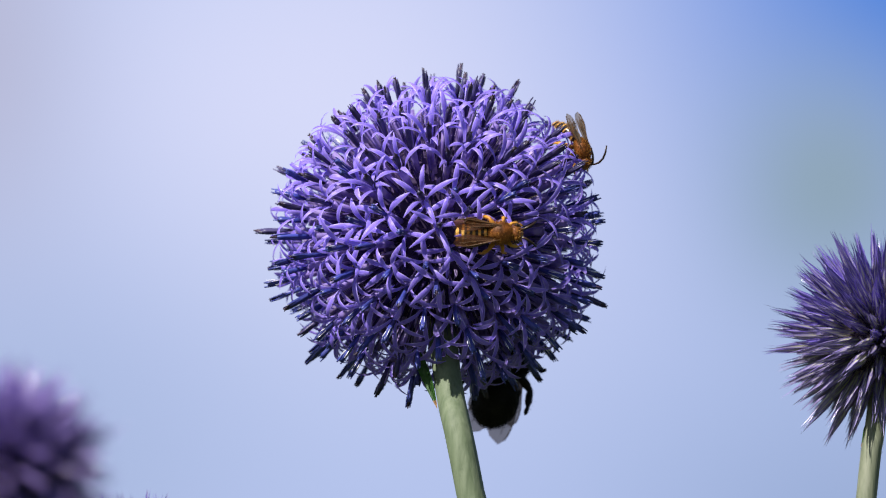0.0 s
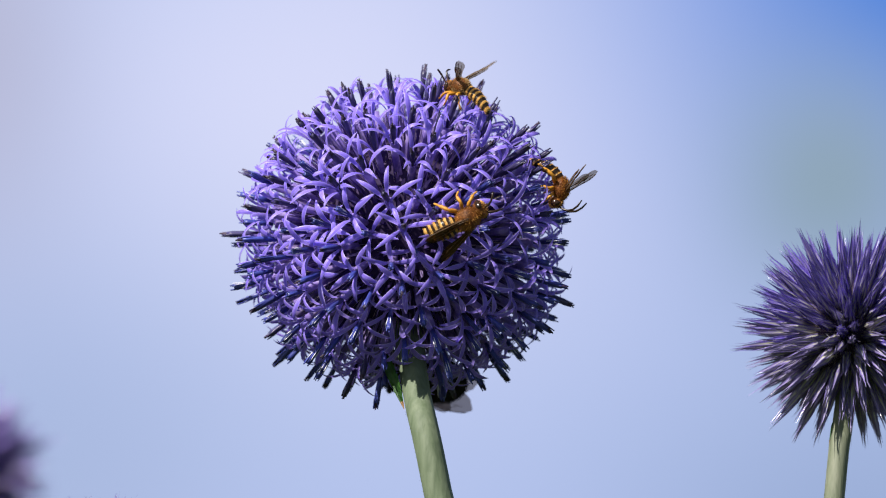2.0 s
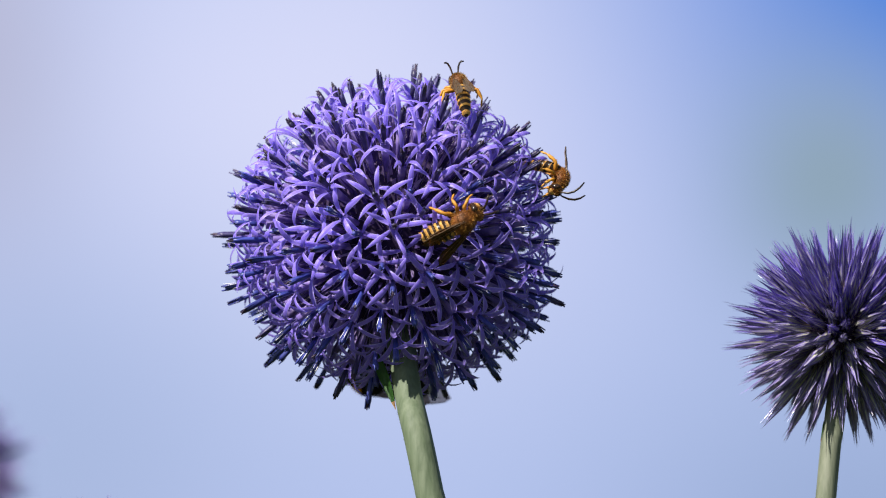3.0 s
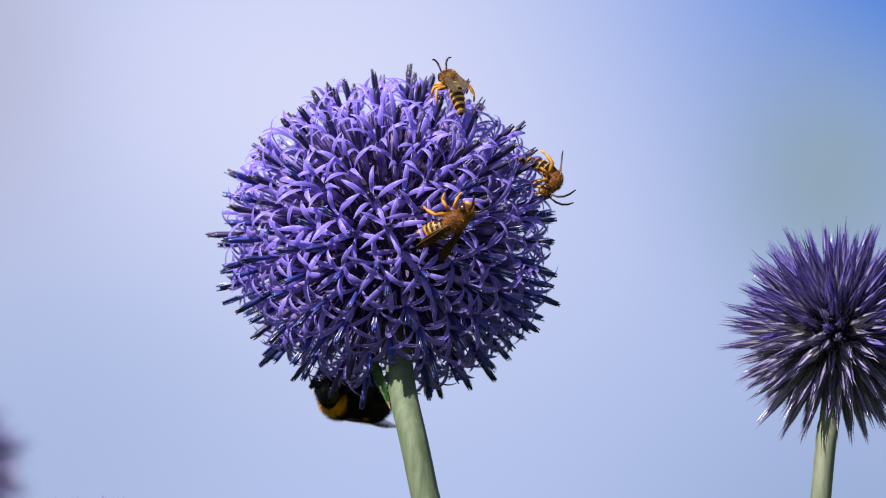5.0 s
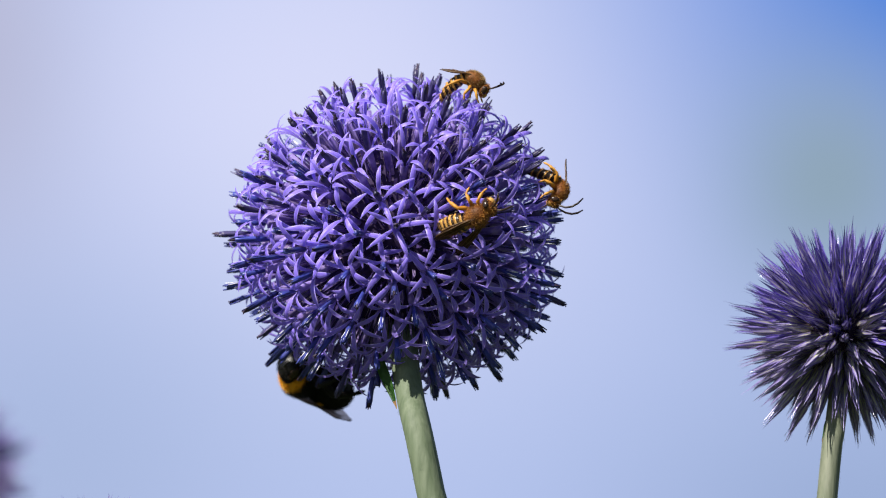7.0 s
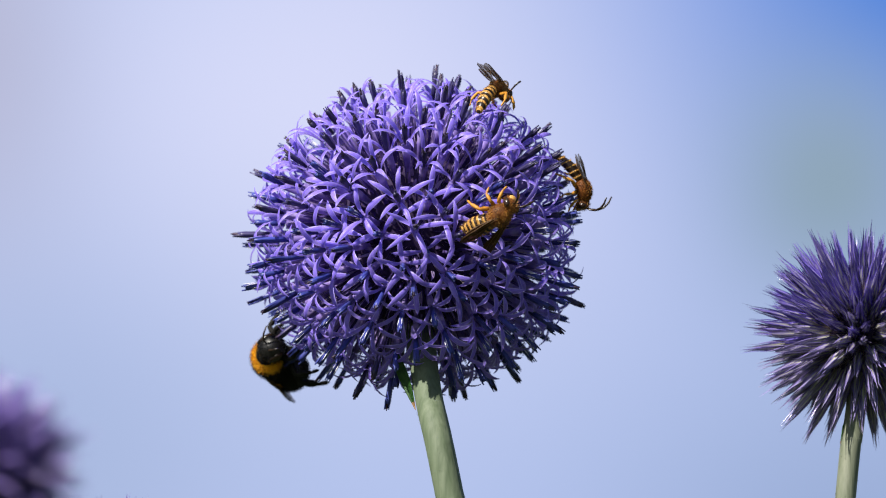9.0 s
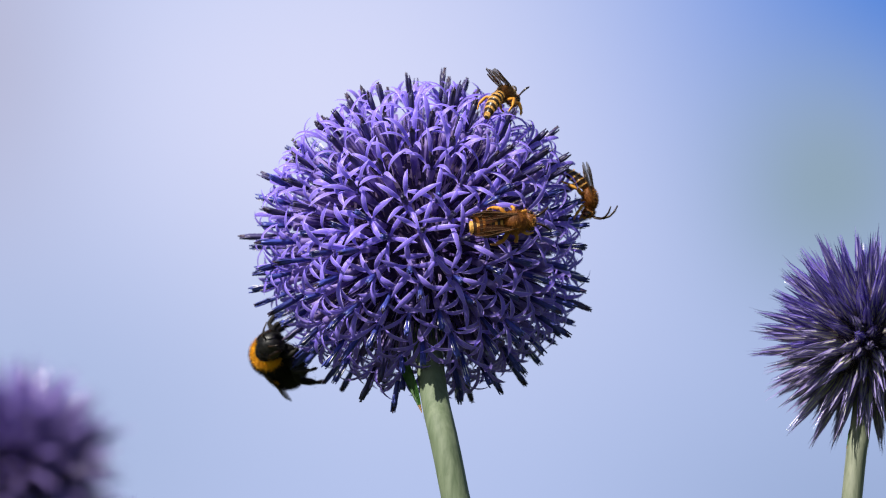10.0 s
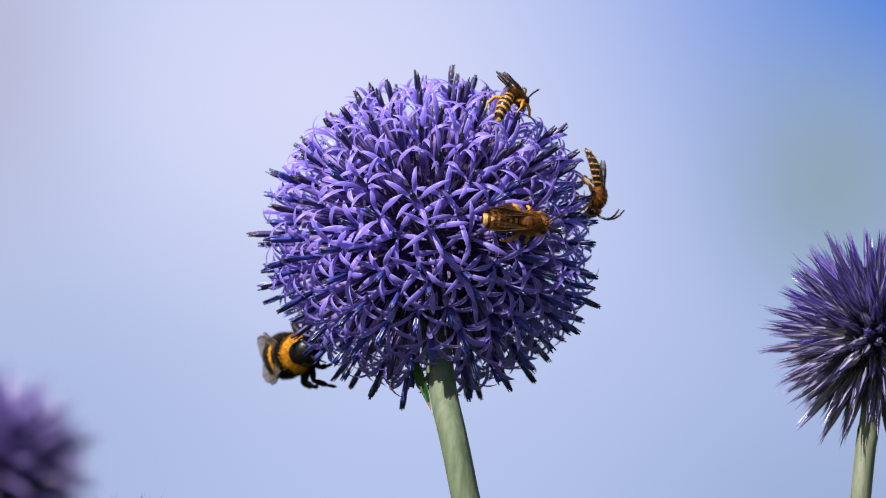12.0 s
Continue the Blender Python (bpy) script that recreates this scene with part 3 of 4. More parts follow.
def furrow_bee(label, seed, length, girth, bend, chest, feeler, raised, dark, gold, wing, stride=1.0, hair=None):
    """A banded bee: head along x, back along z. length, girth and bend of the abdomen, the thorax's radius and the feelers' length in millimetres; raised: how far the feelers are lifted, 0 to 1; stride: how wide the legs stand.
    Returns the bee, its abdomen and its wings."""
    rng = random.Random(seed)
    bee = tagged(new("furrow_bee"), label, "bee", "furrow bees")
    bee.empty_display_size = 0.005
    spine = lambda x: (0, -bend * (x / mm) ** 2 * mm)
    prof = [(0.25 * mm, 0.30 * mm, 0)]
    widths = [girth * w for w in (0.82, 0.97, 1.0, 0.94, 0.80, 0.56)]
    step = length / 6.35
    squash = 0.88
    for i, r in enumerate(widths):
        x0 = 0.1 - i * step
        last = widths[i - 1] if i else 0.5 * girth
        prof += [(x0 * mm, last * 0.95 * mm, 0), ((x0 - 0.3 * step) * mm, (last * .42 + r * .58) * mm, 0), ((x0 - dark * step) * mm, r * 1.0 * mm, 1), ((x0 - 0.95 * step) * mm, r * 1.02 * mm, 1)]
    prof += [((0.05 - 6.1 * step) * mm, 0.34 * girth * mm, 0), (-length * mm, 0.10 * girth * mm, 0)]
    bm = bmesh.new()
    turned(bm, prof, 18, squash=squash, spine=spine)
    abdomen = part("abdomen", bm, [BEE_BLACK, BEE_YELLOW], bee, "black abdomen with straw-yellow bands")
    abdomen.matrix_basis = abdomen_pose(0)

    def band(rg):
        i = rg.randrange(6)
        r = widths[i] * mm
        xx = (0.1 - (i + rg.uniform(dark, 0.95)) * step) * mm
        w = rg.random() * 6.28
        nrm = Vector((0, math.cos(w), math.sin(w)))
        return Vector((xx, r * math.cos(w), spine(xx)[1] + r * squash * math.sin(w))), nrm, 1
    bm = bmesh.new()
    fuzz(bm, rng, 900, band, 0.34 * mm, 0.024 * mm, (-1.5, 0, 0))
    coat_part(abdomen, bm, [BEE_BLACK, BEE_YELLOW], "straw-yellow hair bands")
    bm = bmesh.new()
    egg(bm, 2.0, 0, 0.15, 1.95, chest, chest * 0.97, 0, 9, 14)
    thorax = part("thorax", bm, [BEE_THORAX], bee, "tawny brown thorax")
    body = ellipsoid(2.0, 0.15, 1.92, chest * 0.98, chest * 0.95)
    bm = bmesh.new()
    fuzz(bm, rng, 4200, lambda rg: (*body(rg)[:2], 1 if rg.random() < gold else 0), 0.40 * mm, 0.018 * mm, (-0.6, 0, 0.2))
    coat_part(thorax, bm, [BEE_THORAX, hair or BEE_HAIR], "fawn hair" if hair else "tawny hair")
    wide = 0.35 + 0.62 * chest
    bm = bmesh.new()
    egg(bm, 4.25, 0, -0.45, 0.9, wide, wide * 0.96, 0, 8, 14)
    egg(bm, 4.75, 0, -1.15, 0.5, wide * 0.6, wide * 0.5, 1, 6, 10)
    head = part("head", bm, [BEE_THORAX, BEE_YELLOW], bee, "dark brown head with a yellowish face")
    face = ellipsoid(4.25, -0.45, 0.88, wide * 0.97, wide * 0.94)
    bm = bmesh.new()
    fuzz(bm, rng, 900, lambda rg: (*face(rg)[:2], 1 if rg.random() < 0.6 else 0), 0.36 * mm, 0.022 * mm, (0.3, 0, 0.2))
    coat_part(head, bm, [BEE_THORAX, BEE_HAIR], "tawny hair")
    for side in (1, -1):
        bm = bmesh.new()
        egg(bm, 4.4, wide * 0.82 * side, -0.35, 0.5, 0.36, wide * 0.66, 0, 7, 10)
        part("eye", bm, BEE_EYE, head)
        bm = bmesh.new()
        low = ((0, 0.30, 0), (0.16, 0.42, 0.10), (0.38, 0.62, 0.17), (0.62, 0.95, 0.13), (0.84, 1.35, 0.0), (1.0, 1.75, -0.16))
        high = ((0, 0.30, 0), (0.12, 0.40, 0.17), (0.19, 0.6, 0.42), (0.14, 0.9, 0.66), (-0.02, 1.2, 0.86), (-0.26, 1.5, 1.02))
        curve = [Vector(a).lerp(Vector(b), raised) for a, b in zip(low, high)]
        tube(bm, [Vector((4.8 + f * feeler * 0.95, (wide * 0.1 + y) * side, z * feeler)) * mm for f, y, z in curve], [0.10 * mm, 0.15 * mm, 0.175 * mm, 0.18 * mm, 0.17 * mm, 0.11 * mm], 7)
        part("antenna", bm, BEE_BLACK, head)
        leg(bee, [(2.9, 0.6 * chest * side, -0.7 * chest), (3.6, 1.5 * stride * side, -1.3), (4.4, 1.5 * stride * side, -2.2), (5.1, 1.3 * stride * side, -2.7)], 0.30, BEE_LEG)
        leg(bee, [(2.0, 0.65 * chest * side, -0.75 * chest), (2.3, 2.0 * stride * side, -1.3), (2.1, 2.4 * stride * side, -2.5), (2.7, 2.3 * stride * side, -3.5)], 0.32, BEE_LEG)
        leg(bee, [(1.1, 0.6 * chest * side, -0.7 * chest), (0.2, 2.1 * stride * side, -0.9), (-0.9, 2.5 * stride * side, -2.4), (-1.5, 2.3 * stride * side, -3.6)], 0.36, BEE_LEG)
    big, small = wing_mesh(wing[2], wing[2] * 0.24, wing[1]), wing_mesh(wing[2] * 0.72, wing[2] * 0.2, wing[1])
    wings = []
    for side in (1, -1):
        for me, dx, dz, more in ((big, 2.3, 0.80 * chest, 0), (small, 1.7, 0.70 * chest, 6)):
            w = part("wing", me, None, bee, wing[0])
            w.matrix_basis = wing_pose(dx, 0.45 * chest, dz, 6 + more, 6, side)
            wings.append((w, dx, 0.45 * chest, dz, more, side))
    return bee, abdomen, wings


def bumblebee(label, seed):
    rng = random.Random(seed)
    bee = tagged(new("bumblebee"), label, "bumblebee")
    bee.empty_display_size = 0.008

    def coat(cx, cz, rx, ry, rz, tone):
        surf = ellipsoid(cx, cz, rx, ry, rz)

        def s(rg):
            p, n, _ = surf(rg)
            return p, n, tone(p)
        return s
    bm = bmesh.new()
    tone_a = lambda p: 0 if p.z < 1.4 * mm else 1 if -2.6 * mm < p.x < -1.9 * mm else 2 if p.x < -7.2 * mm else 0
    egg(bm, -3.8, 0, -0.3, 4.3, 3.4, 3.1, 0, 14, 18)
    for f in bm.faces:
        f.material_index = tone_a(f.calc_center_median())
    abdomen = part("abdomen", bm, [BUMBLE_BLACK, BUMBLE_GOLD, BUMBLE_WHITE], bee, "black abdomen with a golden band and whitish tail")
    bm = bmesh.new()
    fuzz(bm, rng, 9000, coat(-3.8, -0.3, 4.25, 3.35, 3.05, tone_a), 0.50 * mm, 0.026 * mm, (-0.7, 0, 0))
    coat_part(abdomen, bm, [BUMBLE_BLACK, BUMBLE_GOLD, BUMBLE_WHITE], "short black, golden and white fur")
    bm = bmesh.new()
    tone_t = lambda p: 1 if 3.75 * mm < p.x < 4.95 * mm and p.z > -0.9 * mm else 0
    egg(bm, 2.6, 0, 0.3, 2.9, 3.0, 2.8, 0, 12, 18)
    for f in bm.faces:
        f.material_index = tone_t(f.calc_center_median())
    thorax = part("thorax", bm, [BUMBLE_BLACK, BUMBLE_GOLD], bee, "black thorax with a golden collar")
    bm = bmesh.new()
    fuzz(bm, rng, 9500, coat(2.6, 0.3, 2.85, 2.95, 2.75, tone_t), 0.58 * mm, 0.024 * mm, (-0.2, 0, 0.1))
    coat_part(thorax, bm, [BUMBLE_BLACK, BUMBLE_GOLD], "dense black and golden fur")
    bm = bmesh.new()
    egg(bm, 5.8, 0, -0.9, 1.7, 2.1, 2.1, 0, 10, 16)
    head = part("head", bm, [BUMBLE_SHELL], bee, "glossy black head")
    bm = bmesh.new()
    fuzz(bm, rng, 2800, coat(5.8, -0.9, 1.66, 2.06, 2.06, lambda x: 0), 0.48 * mm, 0.026 * mm, (0.2, 0, 0.3))
    coat_part(head, bm, [BUMBLE_BLACK], "short black fur")
    for side in (1, -1):
        bm = bmesh.new()
        egg(bm, 6.1, 1.7 * side, -0.8, 0.75, 0.55, 1.4, 0, 7, 10)
        part("eye", bm, BEE_EYE, head)
        bm = bmesh.new()
        tube(bm, [Vector(p) * mm for p in ((7.2, 0.6 * side, -0.8), (7.9, 0.9 * side, -0.7), (8.7, 1.5 * side, -1.3), (9.2, 2.1 * side, -2.3))], [0.13 * mm, 0.15 * mm, 0.14 * mm, 0.09 * mm], 6)
        part("antenna", bm, BEE_BLACK, head)
        leg(bee, [(4.4, 1.6 * side, -1.6), (5.0, 2.6 * side, -2.6), (5.4, 2.6 * side, -3.6), (5.6, 2.4 * side, -4.4)], 0.50, BUMBLE_BLACK)
        leg(bee, [(2.8, 1.8 * side, -2.0), (3.0, 4.4 * side, -1.9), (2.8, 5.4 * side, -4.0), (3.3, 5.9 * side, -5.2)], 0.52, BUMBLE_BLACK)
        leg(bee, [(1.2, 1.8 * side, -2.0), (-0.6, 4.4 * side, -1.4), (-3.0, 5.2 * side, -3.4), (-4.2, 5.4 * side, -4.8)], 0.68, BUMBLE_BLACK)
    big, small = wing_mesh(12.6, 4.0, BUMBLE_WING), wing_mesh(8.8, 3.0, BUMBLE_WING)
    for side in (1, -1):
        for me, dx, dz, more in ((big, 2.6, 2.5, 0), (small, 1.8, 2.3, 8)):
            w = part("wing", me, None, bee, "smoky grey wing")
            w.matrix_basis = wing_pose(dx, 1.4, dz, 3 + more, -3, side)
    return bee


# ---- the place ----
def build_setting():
    bm = bmesh.new()
    n, reach = 40, 900.0
    grid = [[None] * (n + 1) for _ in range(n + 1)]
    for i in range(n + 1):
        for j in range(n + 1):
            u, v = 2 * i / n - 1, 2 * j / n - 1
            x, y = math.copysign(abs(u) ** 3, u) * reach, math.copysign(abs(v) ** 3, v) * reach
            grid[i][j] = bm.verts.new((x, y, -0.04 + 0.04 * noise.noise(Vector((x * 0.6, y * 0.6, 0)))))
    for i in range(n):
        for j in range(n):
            bm.faces.new((grid[i][j], grid[i + 1][j], grid[i + 1][j + 1], grid[i][j + 1]))
    ground = new("ground", link_mesh("ground", bm, make_ground()))
    tagged(ground, "green meadow ground round the thistle stems", "ground", kind="structure")
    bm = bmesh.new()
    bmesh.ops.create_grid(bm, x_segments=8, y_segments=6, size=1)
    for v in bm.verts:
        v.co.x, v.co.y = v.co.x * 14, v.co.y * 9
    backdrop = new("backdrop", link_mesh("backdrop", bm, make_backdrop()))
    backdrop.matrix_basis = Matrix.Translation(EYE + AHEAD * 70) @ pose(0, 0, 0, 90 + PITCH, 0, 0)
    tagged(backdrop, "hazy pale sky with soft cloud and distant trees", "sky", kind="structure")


def stand(centre, dx):
    """A place on the ground below a head."""
    return Vector((centre.x + dx * mm, centre.y, -0.04))


def build_main():
    base = stand(HEAD, 60)
    t = thistle(base, "tall globe thistle with a violet head in full bloom")
    c = HEAD - base
    blooming_head(t, c, pose(0, 0, 0, 15, -5, 40), 268, 11)
    h = -c.z / mm
    stalk(t, c, [(0.4, -13, 4.0), (2.2, -28.4, 13.0), (6.0, -47, 20.5), (20, -120, 21), (44, -420, -30), (60, h, 0)], [2.5, 2.42, 2.45, 2.8, 3.6, 4.6], "grey-green ribbed stem")
    bract_leaf(t, c + Vector((-3.2, -12.5, -22.0)) * mm, c + Vector((0.2, -13.0, -31.8)) * mm, 2.4)


def build_right():
    centre = spot(71.0, -15.1, 894)
    base = stand(centre, -55)
    t = thistle(base, "globe thistle with a spiky violet head still in bud")
    c = centre - base
    bud_head(t, c, pose(0, 0, 0, 14, 6, 140), 1.015, 292, 29)
    h = -c.z / mm
    stalk(t, c, [(-0.4, -7, 1.5), (-2.0, -17, 4), (-3.7, -30, 6), (-12, -110, 14), (-40, -420, 16), (-55, h, 0)], [1.8, 1.8, 1.8, 2.1, 3.2, 4.2], "pale silvery ribbed stem", PALE_STEM)
    bract_leaf(t, c + Vector((-3.0, -4.0, -15.4)) * mm, c + Vector((-4.4, -4.5, -19.6)) * mm, 1.5)


def build_low():
    centre = spot(-60.8, -63.7, 896)
    base = stand(centre, 30)
    t = thistle(base, "globe thistle in bud, only its spike tips rising into view")
    c = centre - base
    bud_head(t, c, pose(0, 0, 0, 4, 0, 10), 1.0, 300, 31)
    h = -c.z / mm
    stalk(t, c, [(0, -7, 1), (1, -20, 2), (10, -120, 8), (24, -420, 8), (30, h, 0)], [1.9, 2.0, 2.2, 3.2, 4.2], "pale grey-green ribbed stem")


def build_left():
    base = stand(LEFT_HEAD, 310)
    t = thistle(base, "small violet globe thistle bud swaying out of focus")
    c = LEFT_HEAD - base
    bud_head(t, c, pose(0, 0, 0, 4, -16, 20), 0.80, 230, 47, (MAUVE_BRACT, MAUVE_BRACT))
    h = -c.z / mm
    stalk(t, c, [(0, -5, 1), (5, -20, 1), (40, -130, 2), (180, -500, 2), (310, h, 0)], [1.6, 1.7, 2.0, 3.0, 4.0], "pale grey-green ribbed stem")
    return t, base


def build_withered():
    base = stand(WITHERED_HEAD, -120)
    t = thistle(base, "withered buff-brown globe thistle close by, out of focus")
    c = WITHERED_HEAD - base
    bud_head(t, c, pose(0, 0, 0, 4, 8, 20), 0.62, 90, 53, (BUFF, BUFF))
    h = -c.z / mm
    stalk(t, c, [(0, -5, 1), (-4, -30, 1), (-20, -130, 2), (-80, -500, 2), (-120, h, 0)], [1.5, 1.6, 2.0, 3.0, 4.0], "dry stem")
    return t, base


LEFT_HEAD = spot(-64.27, -29.79, 660)
WITHERED_HEAD = spot(45.27, -26.35, 450)
build_setting()
build_main()
build_right()
build_low()
left_thistle, left_base = build_left()
withered_thistle, withered_base = build_withered()
bee_front, abdomen_front, wings_front = furrow_bee("tawny banded furrow bee crawling on the violet florets", 61, 5.4, 1.66, 0.045, 1.72, 2.6, 0.0, 0.54, 0.42, ("smoky amber wing", AMBER_WING, 7.2), 1.12)
bee_side, abdomen_side, wings_side = furrow_bee("slender banded furrow bee clinging to the side of the flower head", 67, 6.3, 1.08, 0.06, 1.30, 4.1, 1.0, 0.80, 0.35, ("smoky greyish wing", CLEAR_WING, 6.4))
bee_flyer, abdomen_flyer, wings_flyer = furrow_bee("slender banded furrow bee that flies in and settles on top", 71, 6.2, 1.22, 0.05, 1.48, 4.8, 0.55, 0.60, 0.95, ("smoky greyish wing", CLEAR_WING, 6.9), 1.4, BEE_FAWN)
bumble = bumblebee("black and gold bumblebee under the flower head", 83)
bumble.scale = (1.2, 1.2, 1.2)
bee_front.scale = (1.16, 1.16, 1.16)
bee_side.scale = (1.08, 1.08, 1.08)


# ---- what moves ----
def perch(right, up, out, ahead, back):
    """An insect's pose: millimetres from the main head's middle to the right, up and towards the eye; the way it heads and the way its back faces, in the same three directions."""
    axes = Matrix((RIGHT, UP, -AHEAD)).transposed()
    f = (axes @ Vector(ahead)).normalized()
    z = axes @ Vector(back)
    z = (z - f * z.dot(f)).normalized()
    m = Matrix((f, z.cross(f), z)).transposed().to_4x4()
    m.translation = HEAD + (RIGHT * right + UP * up - AHEAD * out) * mm
    return m


def sway(base, degrees):
    return pose(*base) @ Matrix.Rotation(radians(degrees), 4, "Y")


def wing_rows(w, beats):
    """Rows for one wing from (seconds, sweep, lift)."""
    ob, dx, dy, dz, more, side = w
    return [(t, wing_pose(dx, dy, dz, s + more * (1 if s < 40 else 2), l, side)) for t, s, l in beats]


def flutter(t0, t1):
    """Wing beats, up and down in turn."""
    return [(i / FPS, 84, 45 if i % 2 else -20) for i in range(round(t0 * FPS), round(t1 * FPS))]


def motions():
    walk(bee_front, [
        (0, perch(8.39, 0.79, 30, (1, 0, 0.1), (0, 0.1, 1))),
        (0.5, perch(8.59, 0.94, 30, (1, 0.017, 0.1), (0, 0.1, 1))),
        (1, perch(8.52, 0.99, 30, (0.998, 0.07, 0.1), (0, 0.1, 1))),
        (1.5, perch(9.08, 1.03, 30, (0.966, 0.259, 0.1), (0.4, -0.5, 0.75))),
        (2, perch(8.99, 2.34, 30, (0.883, 0.469, 0.1), (0.4, -0.5, 0.75))),
        (2.5, perch(9.74, 1.58, 30, (0.857, 0.515, 0.1), (0.4, -0.5, 0.75))),
        (3, perch(9.93, 1.74, 30, (0.875, 0.485, 0.1), (0.4, -0.5, 0.75))),
        (5, perch(9.77, 1.90, 30, (0.839, 0.545, 0.5), (0.4, -0.5, 0.75))),
        (5.5, perch(10.11, 2.25, 30, (0.883, 0.469, 0.5), (0.4, -0.5, 0.75))),
        (6, perch(10.35, 2.54, 30, (0.891, 0.454, 0.5), (0.4, -0.5, 0.75))),
        (6.5, perch(11.71, 2.71, 30, (0.899, 0.438, 0.5), (0.4, -0.5, 0.75))),
        (6.7, perch(11.88, 2.83, 30, (0.899, 0.438, 0.5), (0.4, -0.5, 0.75))),
        (8.3, perch(13.61, 2.84, 29, (0.809, 0.588, 0.5), (0.4, -0.5, 0.75))),
        (8.5, perch(12.74, 3.24, 29, (0.788, 0.616, 0.5), (0.4, -0.5, 0.75))),
        (9, perch(12.80, 3.06, 29, (0.839, 0.545, 0.5), (0.4, -0.5, 0.75))),
        (9.5, perch(13.08, 3.00, 28, (0.97, 0.242, -0.15), (0, 0.1, 1))),
        (10, perch(13.71, 3.24, 28, (0.995, 0.105, -0.15), (0, 0.1, 1))),
        (10.5, perch(14.47, 2.78, 28, (0.995, 0.105, -0.2), (0, 0.1, 1))),
        (11, perch(14.94, 3.14, 28, (0.999, 0.035, -0.2), (0, 0.1, 1))),
        (11.5, perch(14.74, 3.08, 28, (1, 0, -0.2), (0, 0.1, 1))),
        (12, perch(14.58, 3.12, 28, (0.998, -0.07, -0.2), (0, 0.1, 1))),
    ])
    walk(bee_side, [
        (0, perch(24.27, 17.70, 4, (0.39, -0.87, 0.30), (0.47, 0.47, 0.75))),
        (0.4, perch(24.24, 17.63, 4, (0.52, -0.83, 0.19), (0.64, 0.53, 0.56))),
        (0.8, perch(26.67, 15.92, 4, (0.16, -0.99, 0.00), (0.85, 0.13, 0.50))),
        (1.1, perch(27.35, 12.83, 11, (0.14, -0.99, 0.10), (0.99, 0.14, 0.30))),
        (1.3, perch(26.80, 12.85, 11, (-0.07, -1.00, 0.10), (1.00, -0.07, 0.30))),
        (1.5, perch(26.64, 11.58, 11, (0.09, -1.00, 0.10), (1.00, 0.09, 0.30))),
        (1.8, perch(26.89, 11.20, 11, (-0.29, -0.96, 0.10), (0.96, -0.29, 0.30))),
        (2, perch(27.63, 10.88, 11, (-0.11, -0.99, 0.10), (0.99, -0.11, 0.30))),
        (2.3, perch(27.36, 11.11, 11, (0.03, -1.00, 0.10), (1.00, 0.03, 0.30))),
        (2.6, perch(28.60, 10.77, 11, (-0.48, -0.88, 0.10), (0.88, -0.48, 0.30))),
        (3, perch(29.38, 12.08, 8, (-0.18, -0.98, 0.80), (0.98, -0.18, 0.22))),
        (4.8, perch(29.17, 11.84, 8, (-0.39, -0.92, 0.80), (0.92, -0.39, 0.22))),
        (5, perch(29.38, 11.54, 8, (-0.40, -0.92, 0.80), (0.92, -0.40, 0.22))),
        (5.5, perch(29.16, 10.33, 8, (-0.17, -0.98, 0.80), (0.98, -0.17, 0.22))),
        (6, perch(29.39, 9.91, 8, (-0.22, -0.98, 0.80), (0.98, -0.22, 0.22))),
        (6.6, perch(29.20, 9.83, 8, (-0.32, -0.95, 0.80), (0.95, -0.32, 0.22))),
        (6.7, perch(29.20, 9.83, 8, (-0.32, -0.95, 0.80), (0.95, -0.32, 0.22))),
        (8.3, perch(29.13, 10.80, 4, (0.17, -0.98, 0.00), (0.93, 0.16, 0.3))),
        (8.5, perch(29.13, 10.80, 4, (0.17, -0.98, 0.00), (0.93, 0.16, 0.3))),
        (9, perch(29.13, 10.80, 4, (0.17, -0.98, 0.00), (0.93, 0.16, 0.3))),
        (9.5, perch(28.99, 9.98, 4, (0.15, -0.99, 0.00), (0.9, 0.13, 0.38))),
        (10, perch(28.99, 9.98, 4, (0.15, -0.99, 0.00), (0.9, 0.13, 0.38))),
        (10.5, perch(28.99, 9.98, 4, (0.15, -0.99, 0.00), (0.9, 0.13, 0.38))),
        (11, perch(28.68, 10.39, 4, (0.24, -0.97, 0.00), (0.9, 0.22, 0.35))),
        (11.5, perch(28.68, 10.39, 4, (0.24, -0.97, 0.00), (0.9, 0.22, 0.35))),
        (12, perch(29.50, 9.78, 4, (-0.07, -1.00, 0.00), (0.94, -0.06, 0.3))),
    ])
